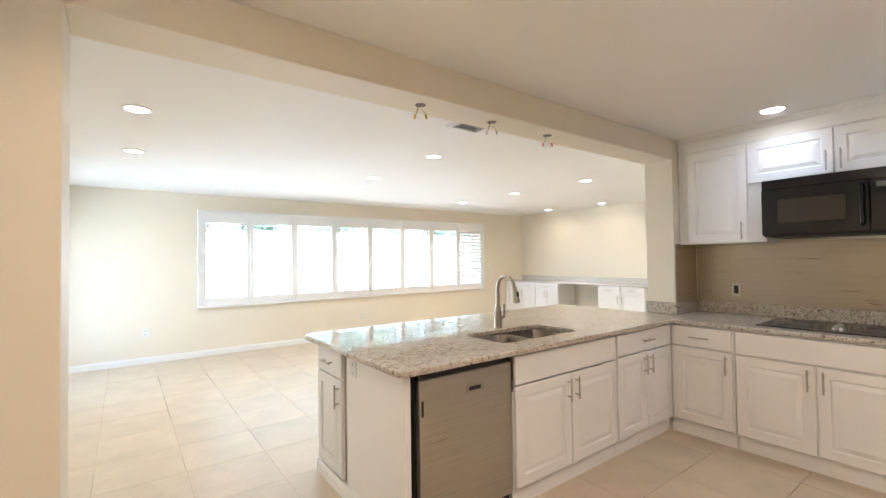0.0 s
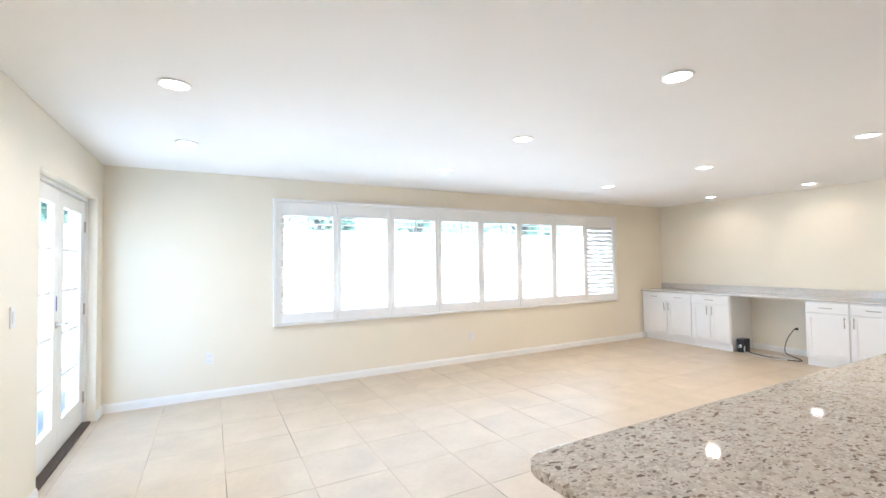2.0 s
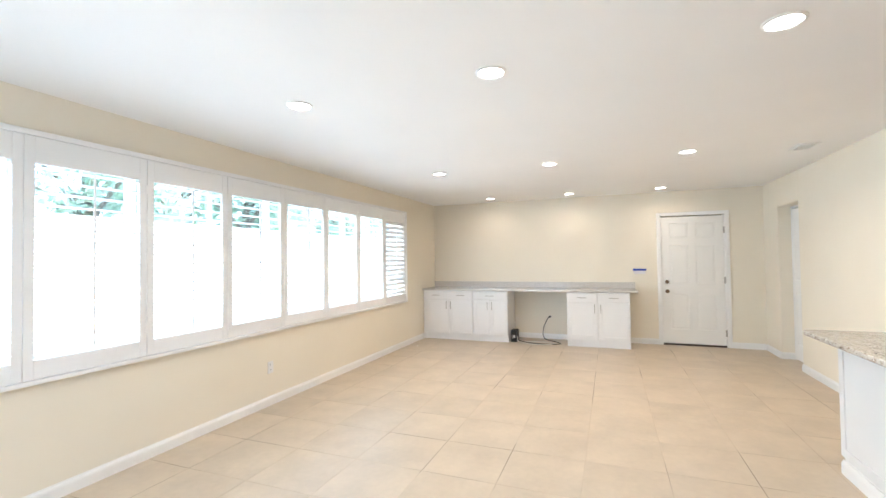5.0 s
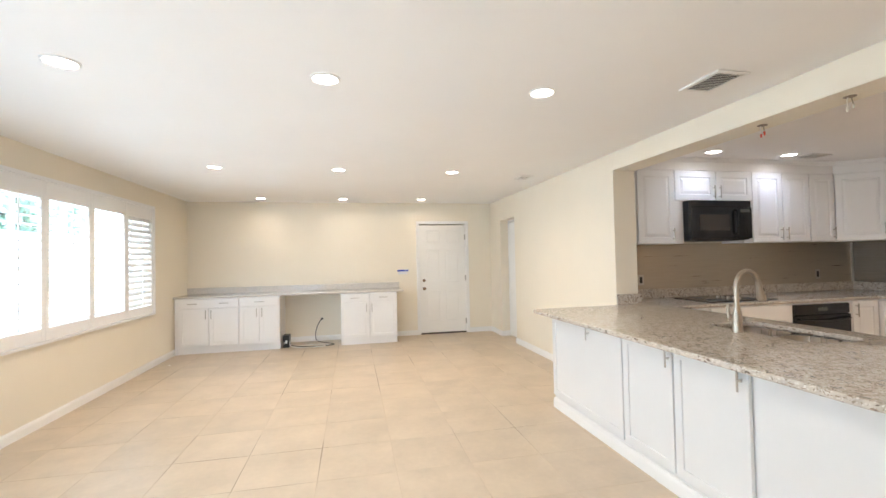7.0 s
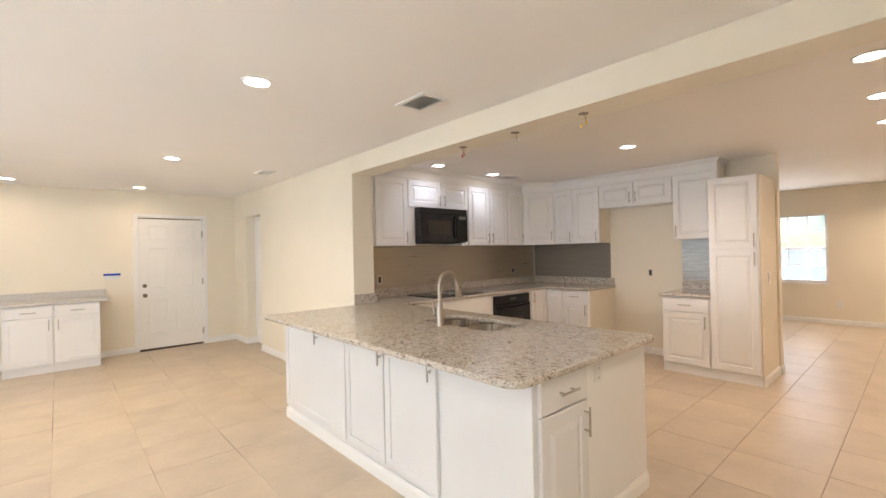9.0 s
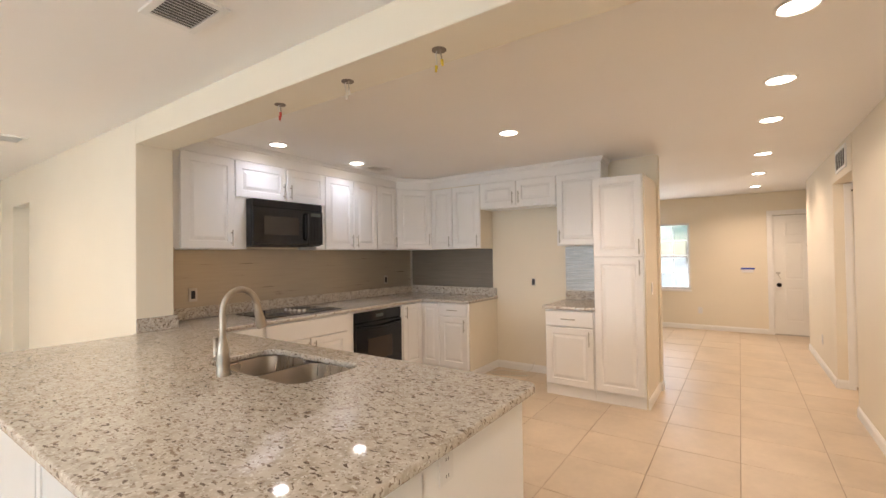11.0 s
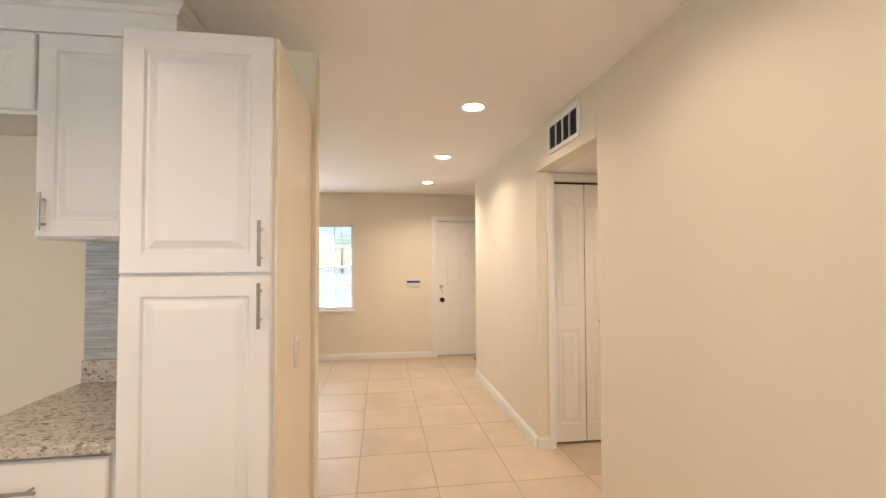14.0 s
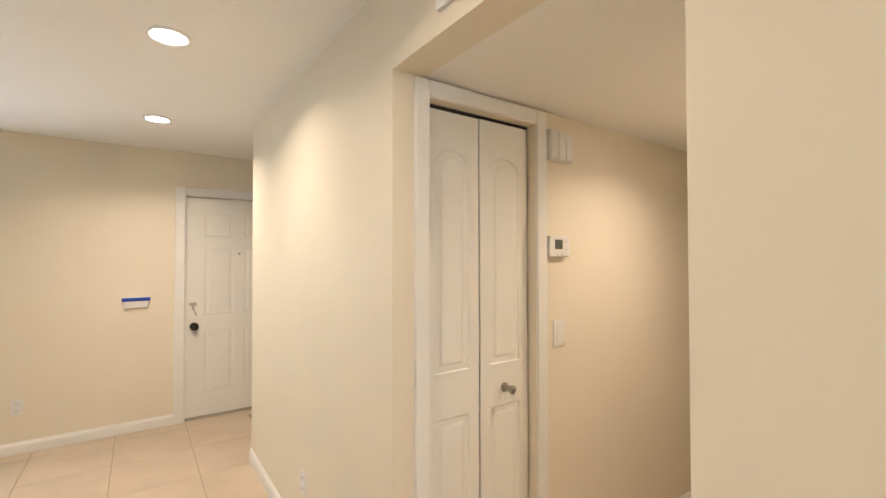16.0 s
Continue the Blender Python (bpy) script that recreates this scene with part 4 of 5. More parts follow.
d4 = thing("door_4", "white side closet door set back in a plain opening", "door", "", pose(8.12, 2.88, 0, 0, 0, 180), "structure")
part("jamb", bm_box(0.003, 0.02, 0.145, 0.19, 0.0, 2.055), TRIM, d4)
part("jamb", bm_box(0.67, 0.687, 0.145, 0.19, 0.0, 2.055), TRIM, d4)
part("head", bm_box(0.021, 0.669, 0.145, 0.19, 2.03, 2.055), TRIM, d4)
part("leaf", panel_leaf(0.3, 2.0, [(0.07, 0.23, 0.2, 0.9), (0.07, 0.23, 1.05, 1.85)]), DOORW, d4, m=pose(0.025, 0.15, 0.012))
part("leaf", panel_leaf(0.3, 2.0, [(0.07, 0.23, 0.2, 0.9), (0.07, 0.23, 1.05, 1.85)]), DOORW, d4, m=pose(0.352, 0.15, 0.012))

fr = thing("door_5", "white French doors with gridded glass set in a recess", "door", "", pose(0.03, 6.4, 0, 0, 0, 90), "structure")
part("frame", bm_box(0.001, 0.035, -0.02, 0.1, 0.0, 2.068), TRIM, fr)
part("frame", bm_box(1.515, 1.549, -0.02, 0.1, 0.0, 2.068), TRIM, fr)
part("frame", bm_box(0.036, 1.514, -0.02, 0.1, 2.035, 2.068), TRIM, fr)
part("threshold", bm_box(0.036, 1.514, -0.06, 0.1, 0.001, 0.022), RUBBER, fr, "dark door threshold")
for k in range(2):
    x0 = 0.04 + k * 0.737
    bm = bmesh.new()
    for a in ((0, 0.115, 0, 2.005), (0.617, 0.732, 0, 2.005), (0.115, 0.617, 0, 0.22), (0.115, 0.617, 1.885, 2.005)):
        box(bm, a[0], a[1], 0.0, 0.044, a[2], a[3], bevel=0.003)
    lf = part("leaf", bm, DOORW, fr, m=pose(x0, 0.0, 0.025))
    pn = part("pane", bm_box(0.11, 0.622, 0.02, 0.026, 0.215, 1.89), DOOR_GLASS, lf, "glass tinted to dim the glare outside")
    pn.visible_shadow = False
    for z in (0.55, 0.885, 1.22, 1.55):
        part("muntin", bm_box(0.115, 0.617, 0.012, 0.034, z - 0.011, z + 0.011), DOORW, lf)
    part("muntin", bm_box(0.358, 0.374, 0.014, 0.032, 0.221, 1.884), DOORW, lf)
    hinge(fr, 0.04 if k == 0 else 1.51, 0.25)
    hinge(fr, 0.04 if k == 0 else 1.51, 1.05)
    hinge(fr, 0.04 if k == 0 else 1.51, 1.8)
    if k == 0:
        bm = bmesh.new()
        box(bm, 0.655, 0.7, -0.008, -0.0005, 0.95, 1.0, bevel=0.003)
        rod(bm, (0.678, -0.005, 0.975), (0.678, -0.045, 0.975), 0.01)
        rod(bm, (0.678, -0.045, 0.975), (0.79, -0.045, 0.975), 0.011, 0.009)
        part("lever", bm, STEEL, lf, "satin lever handle", soft=True)
        part("tape", bm_box(0.67, 0.685, -0.003, -0.0005, 1.08, 1.19), BLUE, lf, "strip of blue tape")

# ---- windows ----
w1 = thing("window_1", "long white-framed window behind plantation shutters", "window", kind="structure")
part("window_frame", bm_box(1.69, 1.725, 8.135, 8.174, 0.72, 2.2, bevel=0.004), SHUT, w1)
part("window_frame", bm_box(7.375, 7.41, 8.135, 8.174, 0.72, 2.2, bevel=0.004), SHUT, w1)
part("window_frame", bm_box(1.7255, 7.3745, 8.14, 8.174, 2.165, 2.2, bevel=0.004), SHUT, w1)
part("window_sill", bm_box(1.7255, 7.3745, 8.13, 8.174, 0.72, 0.745, bevel=0.004), SHUT, w1)
for k in range(5):
    x = 1.8 + k * 1.375
    part("mullion", bm_box(x - 0.03 if 0 < k < 4 else (x if k == 0 else x - 0.04), x + 0.03 if 0 < k < 4 else (x + 0.04 if k == 0 else x), 8.37, 8.43, 0.8, 2.12), ALU, w1)
for k in range(4):
    x = 1.8 + k * 1.375
    for z0, z1 in ((0.801, 0.845), (2.075, 2.119)):
        part("sash", bm_box(x + 0.041, x + 1.334, 8.375, 8.425, z0, z1), ALU, w1)
    part("meeting_stile", bm_box(x + 0.67, x + 0.705, 8.376, 8.424, 0.846, 2.074), ALU, w1)
    pn = part("pane", bm_box(x + 0.041, x + 1.334, 8.398, 8.403, 0.84, 2.08), GLASS, w1, "glass tinted to dim the glare outside")
    pn.visible_shadow = False


def louver_mesh(w):
    bm = bmesh.new()
    prof = [(-0.032, 0.0), (-0.02, 0.0042), (0.0, 0.0055), (0.02, 0.0042), (0.032, 0.0), (0.02, -0.0042), (0.0, -0.0055), (-0.02, -0.0042)]
    a, b = ([bm.verts.new((x, y, z)) for y, z in prof] for x in (0, w))
    for k in range(8):
        bm.faces.new((a[k], a[(k + 1) % 8], b[(k + 1) % 8], b[k]))
    bm.faces.new(a[::-1])
    bm.faces.new(b)
    me = bpy.data.meshes.new("louver")
    bm.to_mesh(me)
    bm.free()
    me.materials.append(SHUT)
    smooth_if(me, 50)
    return me


LW = 0.706
LOUVER = louver_mesh(LW - 0.108)
for k in range(8):
    sh = thing("plantation_shutter", "white plantation shutter panel with " + ("louvers half closed" if k == 7 else "louvers open flat"), "shutter", "window shutters", pose(1.725 + k * LW, 8.15, 0.747))
    hh = 1.417
    for a, b in ((0.002, 0.052), (LW - 0.052, LW - 0.002)):
        part("stile", bm_box(a, b, 0.0, 0.028, 0.0, hh, bevel=0.003), SHUT, sh)
    part("bottom_rail", bm_box(0.0525, LW - 0.0525, 0.001, 0.027, 0.0, 0.11, bevel=0.002), SHUT, sh)
    part("top_rail", bm_box(0.0525, LW - 0.0525, 0.001, 0.027, hh - 0.155, hh, bevel=0.002), SHUT, sh)
    n = 16
    for i in range(n):
        lv = new("louver", LOUVER)
        lv.parent = sh
        lv.matrix_basis = pose(0.054, 0.014, 0.15 + i * 0.0725, 58 if k == 7 else random.uniform(-4, 2))
    part("tilt_rod", bm_box(LW / 2 - 0.006, LW / 2 + 0.006, -0.026, -0.019, 0.13, hh - 0.17), SHUT, sh)
    if k % 2 == 0:
        for z in (0.2, 0.7, 1.2):
            part("hinge", bm_box(-0.012, 0.012, -0.004, 0.0, z - 0.03, z + 0.03), SHUT, sh)

w2 = thing("window_2", "white double-hung living room window pair with raised mini blinds", "window", kind="structure")
for x0, x1 in ((1.9, 2.75), (2.81, 3.66)):
    for a in ((x0, x0 + 0.035, 0.72, 1.975), (x1 - 0.035, x1, 0.72, 1.975), (x0 + 0.036, x1 - 0.036, 0.72, 0.76), (x0 + 0.036, x1 - 0.036, 1.94, 1.975)):
        part("window_frame", bm_box(a[0], a[1], -5.2, -5.14, a[2], a[3]), ALU, w2)
    part("meeting_rail", bm_box(x0 + 0.036, x1 - 0.036, -5.19, -5.15, 1.33, 1.37), ALU, w2)
    for f in (1 / 3, 2 / 3):
        part("muntin", bm_box(x0 + 0.85 * f - 0.007, x0 + 0.85 * f + 0.007, -5.175, -5.165, 0.761, 1.939), ALU, w2)
    for z in (1.045, 1.655):
        part("muntin", bm_box(x0 + 0.036, x1 - 0.036, -5.174, -5.166, z - 0.007, z + 0.007), ALU, w2)
    pn = part("pane", bm_box(x0 + 0.03, x1 - 0.03, -5.172, -5.168, 0.75, 1.95), DIMMED_GLASS, w2, "glass darkened to dim the glare outside")
    pn.visible_shadow = False
part("mullion", bm_box(2.7505, 2.8095, -5.21, -5.12, 0.72, 1.975), ALU, w2)
part("window_sill", bm_box(1.88, 3.68, -5.1, -5.075, 0.69, 0.72, bevel=0.004), TRIM, w2)
bl = thing("mini_blind", "white mini blind with open slats in the living room window", "blind")
part("head_rail", bm_box(1.91, 3.65, -5.135, -5.105, 1.945, 1.974), PLASTIC, bl)
bm = bmesh.new()
box(bm, 1.915, 3.645, -0.012, 0.012, -0.0006, 0.0006)
me = bpy.data.meshes.new("slat")
bm.to_mesh(me)
bm.free()
me.materials.append(PLASTIC)
for i in range(54):
    s_ = new("slat", me)
    s_.parent = bl
    s_.matrix_basis = pose(0, -5.12, 0.775 + i * 0.0216, 5)
part("bottom_rail", bm_box(1.915, 3.645, -5.133, -5.107, 0.748, 0.765), PLASTIC, bl)

# ---- ceiling things ----
tr = bmesh.new()
rings = [(0.085, 0.0), (0.085, -0.006), (0.074, -0.01), (0.066, -0.004)]
loops = [[tr.verts.new((r * math.cos(2 * math.pi * k / 32), r * math.sin(2 * math.pi * k / 32), z)) for k in range(32)] for r, z in rings]
for a, b in zip(loops, loops[1:]):
    for k in range(32):
        tr.faces.new((a[k], a[(k + 1) % 32], b[(k + 1) % 32], b[k]))
can = thing("recessed_light", "round white recessed ceiling light, switched on", "ceiling light", "recessed ceiling lights", pose(LAMPS[0][0], LAMPS[0][1], H))
part("trim_ring", tr, TRIM, can, soft=True)
bm = bmesh.new()
rod(bm, (0, 0, -0.006), (0, 0, -0.003), 0.0665, seg=32)
part("lens", bm, LENS, can, "glowing white lens")
for lx, ly, _, _ in LAMPS[1:]:
    copy_thing(can, pose(lx, ly, 2.117 if lx < 0 else H))


def ceiling_vent(x, y, w, d, label):
    v = thing("ceiling_vent", label, "vent", "", pose(x, y, H))
    # grey sheet paints the duct's shade seen between the slats
    part("backing", bm_box(-w / 2 + 0.01, w / 2 - 0.01, -d / 2 + 0.01, d / 2 - 0.01, -0.004, -0.001), VENTGREY, v)
    for a in ((-w / 2, w / 2, -d / 2, -d / 2 + 0.03), (-w / 2, w / 2, d / 2 - 0.03, d / 2), (-w / 2, -w / 2 + 0.03, -d / 2 + 0.0305, d / 2 - 0.0305), (w / 2 - 0.03, w / 2, -d / 2 + 0.0305, d / 2 - 0.0305)):
        part("frame", bm_box(*a, -0.012, -0.0005, bevel=0.003), TRIM, v)
    n = int((w - 0.06) / 0.022)
    for i in range(n):
        part("slat", bm_box(-0.001, 0.001, -d / 2 + 0.03, d / 2 - 0.03, -0.008, 0.008), TRIM, v, m=pose(-w / 2 + 0.04 + i * 0.022, 0, -0.011, 0, 56, 0))
    return v


ceiling_vent(2.97, 3.33, 0.3, 0.22, "white louvered ceiling air vent near the beam")
ceiling_vent(6.05, 3.28, 0.26, 0.18, "white louvered ceiling air vent near the wall")
ceiling_vent(4.53, 0.54, 0.2, 0.28, "grey louvered ceiling air vent above the counter")

gr = thing("return_air_grille", "white return air grille with dark louvers above the hallway opening", "vent", "", pose(0.32, -1.548, 2.178, 0, 0, 90))
GW, GH = 0.48, 0.215
# black sheet paints the dark of the duct behind the louvers
part("backing", bm_box(0.01, GW - 0.01, -0.004, -0.001, 0.01, GH - 0.01), BLACKMATT, gr)
for a in ((0, GW, 0, 0.028), (0, GW, GH - 0.028, GH), (0, 0.028, 0.0285, GH - 0.0285), (GW - 0.028, GW, 0.0285, GH - 0.0285)):
    part("frame", bm_box(a[0], a[1], -0.014, -0.0005, a[2], a[3], bevel=0.003), TRIM, gr)
for k in (1, 2, 3):
    x = 0.028 + (GW - 0.056) * k / 4
    part("divider", bm_box(x - 0.006, x + 0.006, -0.013, -0.0045, 0.029, GH - 0.029), TRIM, gr)
for i in range(14):
    part("slat", bm_box(0.0285, GW - 0.0285, -0.004, 0.004, -0.0008, 0.0008), VENTGREY, gr, m=pose(0, -0.0095, 0.036 + i * 0.0105, 35))

for k, (x, cap) in enumerate(((3.17, RED), (2.645, CORDW), (2.115, YELLOW))):
    jb = thing("junction_hole", "open ceiling box with loose pendant wires under the beam", "wiring", "beam wiring", pose(x, 2.75, 2.258))
    # no hole is cut: a dark disc paints the shade inside it
    bm = bmesh.new()
    rod(bm, (0, 0, -0.003), (0, 0, -0.0005), 0.03, seg=20)
    part("box_opening", bm, BARK, jb, "dark disc painting the shade of a round hole")
    for s_, col in ((-1, NICKEL), (1, CORDW)):
        bm = bmesh.new()
        tube(bm, [(0.01 * s_, 0, 0.0), (0.012 * s_, 0.006, -0.02), (0.018 * s_, -0.008 * s_, -0.04), (0.024 * s_, -0.015 * s_, -0.058)], 0.0028, 6)
        part("wire", bm, col, jb)
        bm = bmesh.new()
        rod(bm, (0.024 * s_, -0.015 * s_, -0.054), (0.028 * s_, -0.017 * s_, -0.078), 0.007, 0.0045, 8)
        part("wire_connector", bm, cap, jb, "plastic twist-on wire connector")


# ---- plates and small things ----
def plate(name, label, category, m, mat=None, hole="outlet", w=0.072, h=0.116):
    """A cover plate in the plane y=0, facing -y."""
    p = thing(name, label, category, "", m)
    part("cover", bm_box(-w / 2, w / 2, -0.006, -0.0005, -h / 2, h / 2, bevel=0.002), mat or PLASTIC, p)
    if hole == "outlet":
        for z in (-0.025, 0.025):
            f = part("socket", bm_box(-0.017, 0.017, -0.0075, -0.0062, z - 0.014, z + 0.014, bevel=0.0006), PLASTIC, p)
            for x in (-0.006, 0.006):
                part("slot", bm_box(x - 0.0012, x + 0.0012, -0.0082, -0.0076, z - 0.004, z + 0.006), BLACKMATT, f)
    elif hole == "rocker":
        part("rocker", bm_box(-0.017, 0.017, -0.01, -0.0062, -0.033, 0.033, bevel=0.0015), PLASTIC, p)
    elif hole == "open":
        part("opening", bm_box(-0.017, 0.017, -0.0075, -0.0062, -0.035, 0.035), BLACKMATT, p, "dark device without cover")
    return p


WALL_E, WALL_S, WALL_N, WALL_W = -90, 180, 0, 90
plate("wall_outlet", "white duplex outlet low on the window wall", "outlet", pose(4.37, 8.175, 0.37, 0, 0, WALL_N))
plate("wall_outlet", "white duplex outlet low on the window wall near the French doors", "outlet", pose(1.05, 8.175, 0.43, 0, 0, WALL_N))
plate("light_switch", "white rocker light switch beside the French doors", "switch", pose(0.12, 6.0, 1.17, 0, 0, WALL_W), hole="rocker")
plate("wall_outlet", "uncovered dark outlet in the metal backsplash near the pillar", "outlet", pose(5.092, 2.3, 1.11, 0, 0, WALL_E), STEEL, "open")
plate("wall_outlet", "uncovered dark outlet in the metal backsplash", "outlet", pose(5.092, -0.2, 1.11, 0, 0, WALL_E), STEEL, "open")
plate("wall_outlet", "uncovered outlet on the refrigerator wall", "outlet", pose(3.2, -0.77, 1.09, 0, 0, WALL_S), STEEL, "open", w=0.045, h=0.085)
plate("wall_outlet", "white outlet on the peninsula end panel", "outlet", pose(1.87, 3.1, 0.79, 0, 0, WALL_E), h=0.09)
plate("wall_outlet", "white duplex outlet low on the living room wall", "outlet", pose(1.75, -5.1, 0.35, 0, 0, WALL_S))
plate("wall_outlet", "white duplex outlet low on the hall wall", "outlet", pose(0.32, -2.75, 0.35, 0, 0, WALL_W))
plate("light_switch", "white rocker switch on the hallway wall", "switch", pose(-0.51, -1.825, 1.15, 0, 0, WALL_S), hole="rocker")
plate("light_switch", "white switch plate on the pantry side", "switch", pose(1.835, -0.4, 1.08, 0, 0, WALL_E), hole="rocker")

th = thing("thermostat", "white wall thermostat with a grey screen and buttons", "thermostat", "", pose(-0.494, -1.825, 1.53, 0, 0, 180))
part("case", bm_box(-0.065, 0.065, -0.028, -0.0005, -0.045, 0.045, bevel=0.006), PLASTIC, th)
part("screen", bm_box(-0.035, 0.015, -0.0295, -0.0285, -0.012, 0.03), GREYSCREEN, th, "grey lcd screen")
for bx, bz in ((0.04, 0.02), (0.04, -0.012), (-0.015, -0.032), (0.012, -0.032)):
    bm = bmesh.new()
    rod(bm, (bx, -0.028, bz), (bx, -0.0305, bz), 0.006, seg=10)
    part("button", bm, ALU, th)
ch = thing("door_chime", "white door chime box with vertical grooves", "door chime", "", pose(-0.502, -1.825, 1.97, 0, 0, 180))
part("back_box", bm_box(-0.075, 0.075, -0.03, -0.0005, -0.065, 0.065, bevel=0.004), PLASTIC, ch)
for k in range(3):
    part("cover_panel", bm_box(-0.074 + k * 0.05, -0.027 + k * 0.05, -0.038, -0.0305, -0.062, 0.062, bevel=0.004), PLASTIC, ch)


def taped_panel(m, label):
    t = thing("alarm_keypad", label, "keypad", "", m)
    part("case", bm_box(-0.085, 0.085, -0.022, -0.0005, -0.06, 0.03, bevel=0.005), PLASTIC, t)
    part("tape", bm_box(-0.1, 0.1, -0.025, -0.0225, -0.005, 0.025), BLUE, t, "strip of blue painter's tape")
    return t


taped_panel(pose(1.02, -5.1, 1.115, 0, 0, 180), "white wall keypad covered with blue painter's tape in the living room")
taped_panel(pose(8.7, 4.58, 1.185, 0, 0, -90), "white wall keypad covered with blue painter's tape beside the door")

rt = thing("network_box", "black network box standing on the floor under the desk", "electronics", "", pose(8.3, 6.56, 0))
part("case", bm_box(-0.09, 0.09, -0.05, 0.05, 0.002, 0.2, bevel=0.005), BLACKMATT, rt)
part("sticker", bm_box(-0.0915, -0.0905, -0.02, 0.01, 0.07, 0.12), PLASTIC, rt, "small white label")
part("socket", bm_box(-0.0915, -0.0905, 0.02, 0.035, 0.06, 0.1), STEEL, rt)


def cord(name, pts, r, mat, label):
    bm = bmesh.new()
    smooth = []
    ps = [Vector(p) for p in pts]
    for i in range(len(ps) - 1):
        p0, p1, p2, p3 = ps[max(i - 1, 0)], ps[i], ps[i + 1], ps[min(i + 2, len(ps) - 1)]
        for s_ in range(6):
            u = s_ / 6
            smooth.append(0.5 * (2 * p1 + (p2 - p0) * u + (2 * p0 - 5 * p1 + 4 * p2 - p3) * u * u + (3 * p1 - p0 - 3 * p2 + p3) * u ** 3))
    tube(bm, smooth + [ps[-1]], r, 8)
    return tagged(part(name, bm, mat, soft=True), label, "cable")


cord("white_cable", [(8.22, 6.5, 0.1), (8.18, 6.48, 0.03), (8.12, 6.35, 0.009), (8.1, 6.1, 0.008), (8.2, 5.9, 0.008), (8.3, 5.95, 0.008), (8.32, 6.2, 0.008), (8.25, 6.4, 0.008)], 0.008, CORDW, "white cable loop lying on the floor under the desk")
cord("black_cable", [(8.675, 6.02, 0.385), (8.64, 6.05, 0.36), (8.6, 6.12, 0.2), (8.52, 6.1, 0.04), (8.4, 5.9, 0.008), (8.25, 5.8, 0.008), (8.16, 5.98, 0.008), (8.2, 6.3, 0.008), (8.25, 6.5, 0.03)], 0.006, CORDB, "thin black cable from wall to floor under the desk")
pg = thing("wall_plug", "small black plug in the wall under the desk", "plug", "", pose(8.7, 6.02, 0.385, 0, 0, -90))
part("body", bm_box(-0.016, 0.016, -0.03, -0.0005, -0.016, 0.016, bevel=0.005), BLACKMATT, pg)
cord("white_cable", [(3.2, -0.76, 0.12), (3.25, -0.72, 0.02), (3.4, -0.64, 0.006), (3.6, -0.6, 0.006), (3.66, -0.5, 0.006), (3.58, -0.42, 0.006), (3.4, -0.45, 0.006), (3.2, -0.55, 0.006)], 0.005, CORDW, "thin white water line curled on the floor")

bm = bmesh.new()
ring_panel(bm, -0.02, 0.02, -0.012, 0.012, [(0.001, -0.003), (0.006, -0.006)], 0.0)
tagged(part("paper_scrap", bm, PLASTIC, m=pose(7.43, 7.98, 0.0015, -90, 0, 25)), "small white paper scrap on the tiled floor", "litter")

# ---- outdoors ----
solid("ground", [(-300, 300, -300, 300, -0.4, -0.15)], GROUND, "pale paved ground around the house", "ground")
# added boards: their white stands for the overexposed view outside
fc_ = thing("garden_fence", "added white boards for the outdoor glare behind the house", "fence")
for k in range(60):
    part("board", bm_box(-9 + k * 0.5, -8.51 + k * 0.5, 13.5, 13.53, -0.15, 2.25), GLARE_WHITE, fc_)
fs = thing("garden_fence", "added white boards for the outdoor glare beside the house", "fence")
for k in range(26):
    part("board", bm_box(-5.53, -5.5, 2.5 + k * 0.5, 2.99 + k * 0.5, -0.15, 2.3), GLARE_WHITE, fs)
for x in (4.55, 6.9):
    tagged(part("patio_post", bm_box(x, x + 0.035, 10.6, 10.635, -0.15, 3.0, bevel=0.005), DARKMETAL), "slim dark metal patio post outside the window", "post")


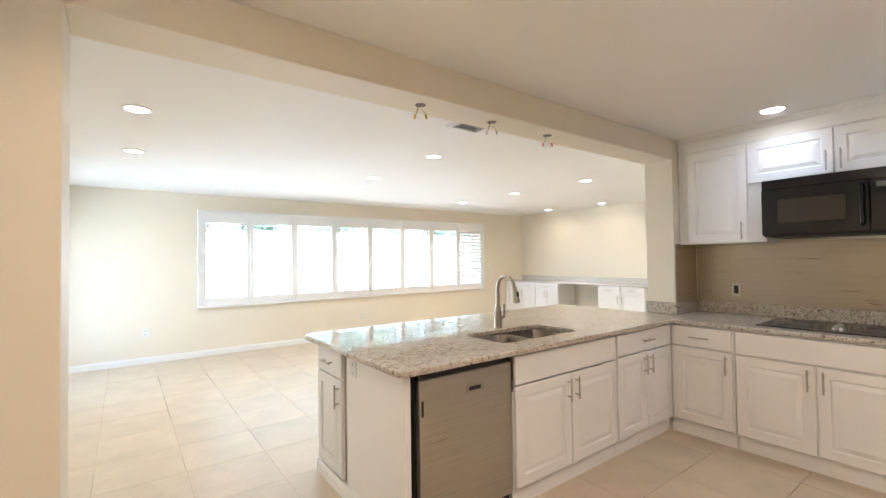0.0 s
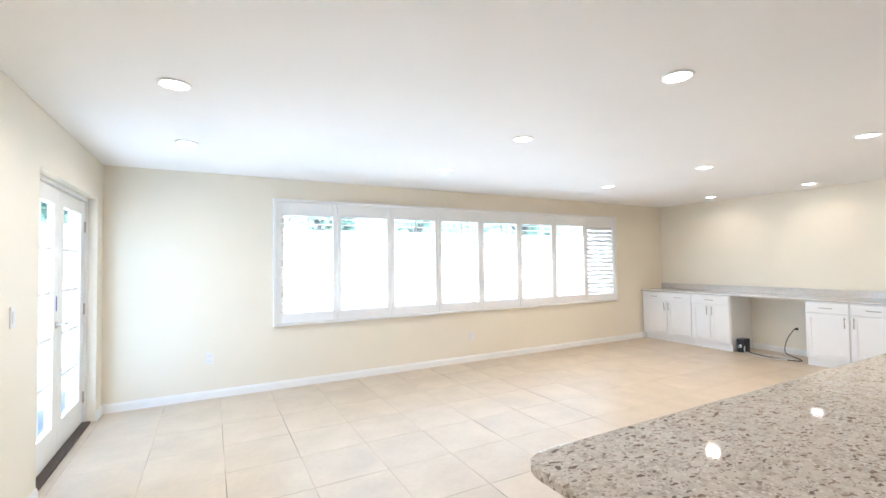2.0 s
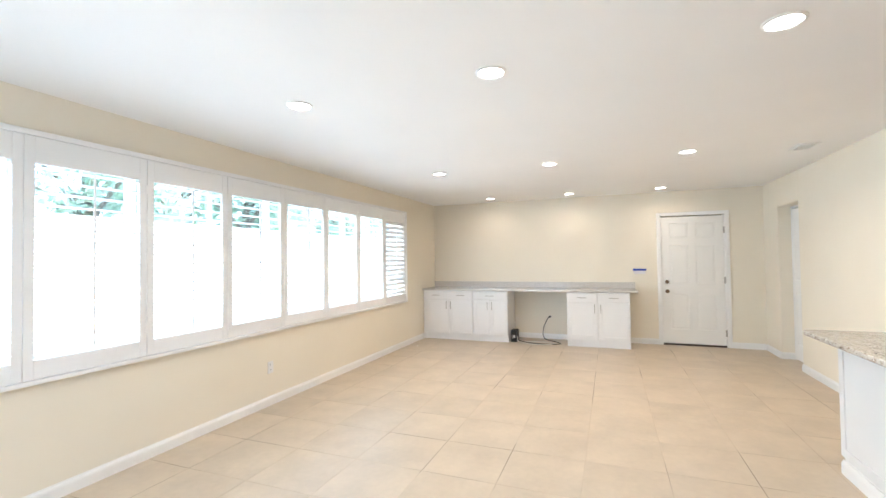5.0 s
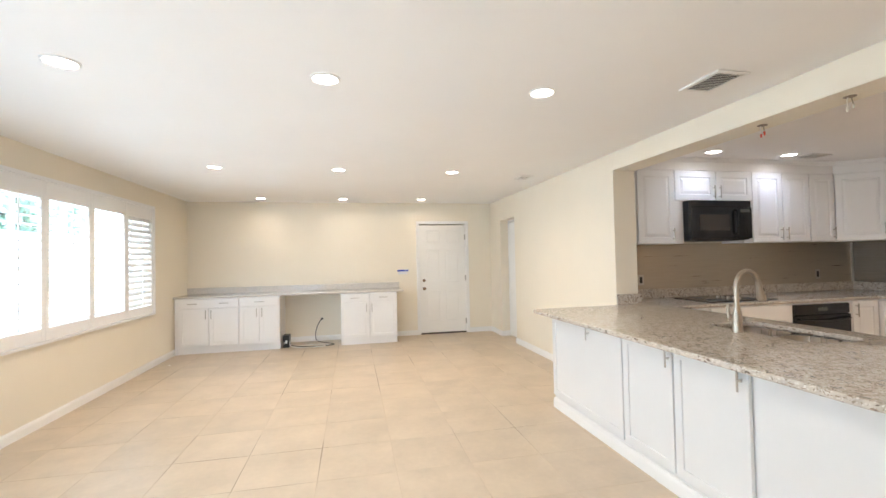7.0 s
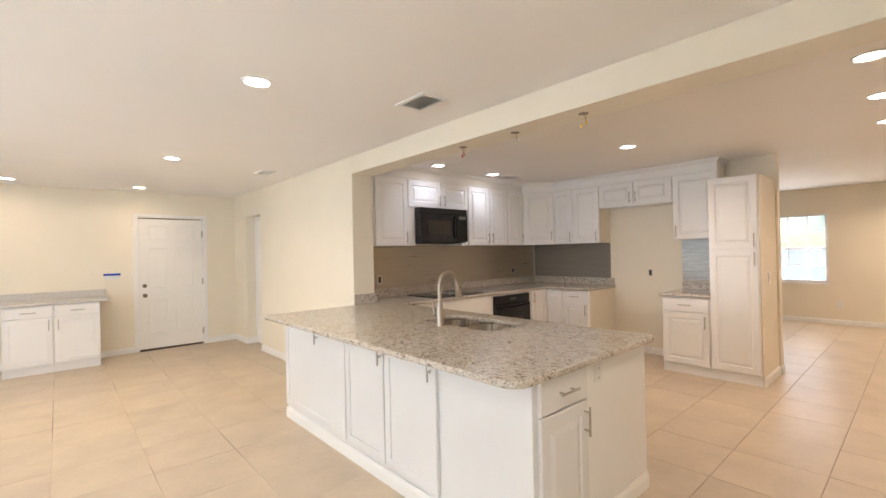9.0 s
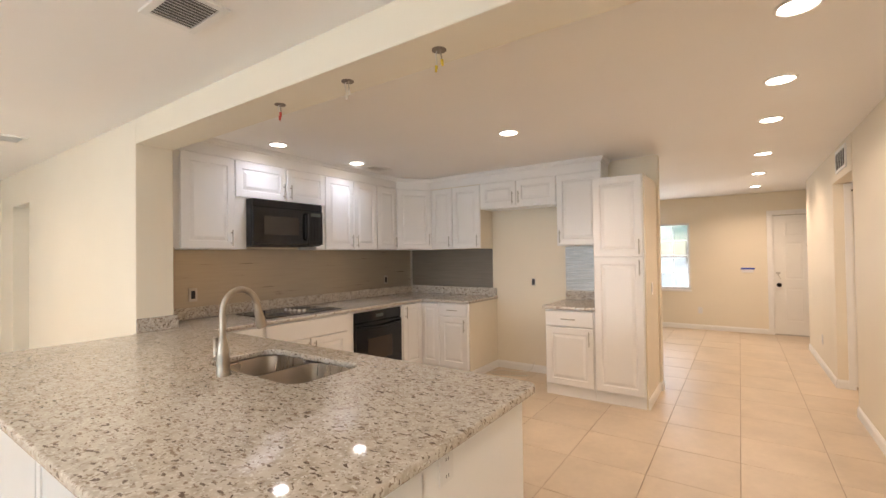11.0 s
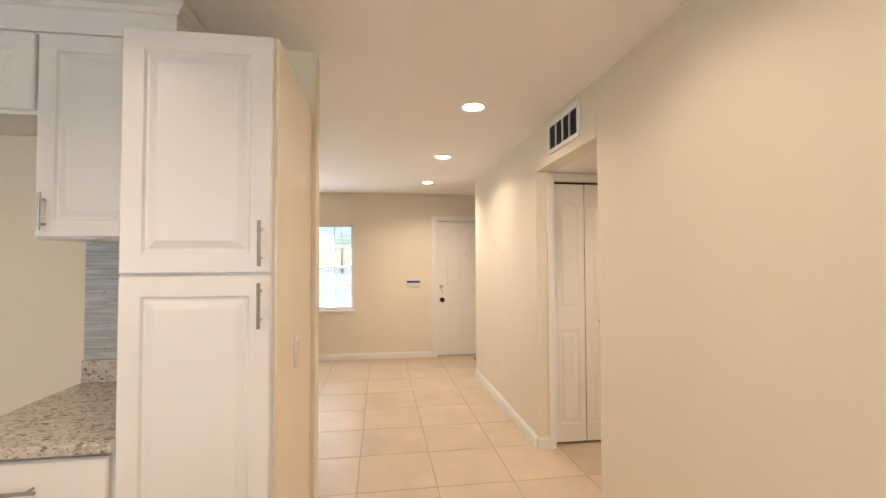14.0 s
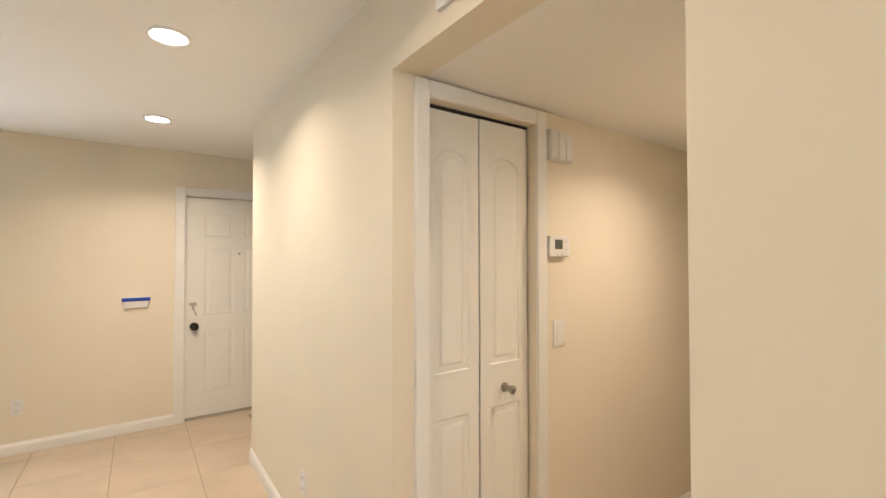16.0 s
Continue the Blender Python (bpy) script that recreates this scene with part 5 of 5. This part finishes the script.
def tree(x, y, h, r, seed):
    rnd = random.Random(seed)
    t = thing("garden_tree", "leafy green tree beyond the white boards", "tree", "trees", pose(x, y, -0.15))
    bm = bmesh.new()
    tube(bm, [(0, 0, 0), (0.05, 0.02, h * 0.3), (0.0, 0.1, h * 0.6), (0.1, 0, h * 0.85)], [0.2, 0.16, 0.11, 0.04], 10)
    for k in range(7):
        a, z = rnd.uniform(0, 6.28), rnd.uniform(0.35, 0.75) * h
        tube(bm, [(0.03, 0.03, z), (math.cos(a) * r * 0.4, math.sin(a) * r * 0.4, z + 0.12 * h), (math.cos(a) * r * 0.8, math.sin(a) * r * 0.8, z + 0.2 * h)], [0.07, 0.045, 0.015], 6)
    part("trunk", bm, BARK, t, soft=True)
    verts, faces = [], []
    blobs = [(rnd.uniform(-0.7, 0.7) * r, rnd.uniform(-0.7, 0.7) * r, h * rnd.uniform(0.45, 1.0), r * rnd.uniform(0.25, 0.5)) for _ in range(16)]
    for _ in range(3400):
        bx, by, bz, br = rnd.choice(blobs)
        d = Vector((rnd.gauss(0, 1), rnd.gauss(0, 1), rnd.gauss(0, 1))).normalized() * br * rnd.uniform(0.5, 1.05)
        c = Vector((bx, by, bz)) + d
        u = Vector((rnd.gauss(0, 1), rnd.gauss(0, 1), rnd.gauss(0, 1))).normalized()
        v = u.orthogonal().normalized()
        s_ = rnd.uniform(0.06, 0.14)
        i = len(verts)
        verts += [c - u * s_, c + v * s_ * 0.5, c + u * s_, c - v * s_ * 0.5]
        faces.append((i, i + 1, i + 2, i + 3))
    me = bpy.data.meshes.new("crown")
    me.from_pydata(verts, [], faces)
    me.materials.append(LEAF)
    cr = new("crown", me)
    cr.parent = t


for k in range(9):
    tree(-3 + k * 2.4 + (k % 3) * 0.4, 15.6 + (k % 2) * 1.4, 4.2 + (k * 7 % 5) * 0.5, 1.7, k)
for k in range(3):
    tree(-2 + k * 9.0, -58 - (k % 2) * 5, 7.5, 3.2, 20 + k)

# ---- floor tiles ----
tiled_floor("floor_family", -0.1, 8.85, 2.58, 8.47, "beige square ceramic tiles with pale, partly dark grout lines", grout=PATCHY_GROUT, depth=0.0012)
tiled_floor("floor_kitchen", -3.0, 5.25, -5.25, 2.58, "beige square ceramic tiles in kitchen, hall and living room", holes=((-3, 0.2, -5.2, -2.0), (-3, 0.1, -0.8, 2.58)))
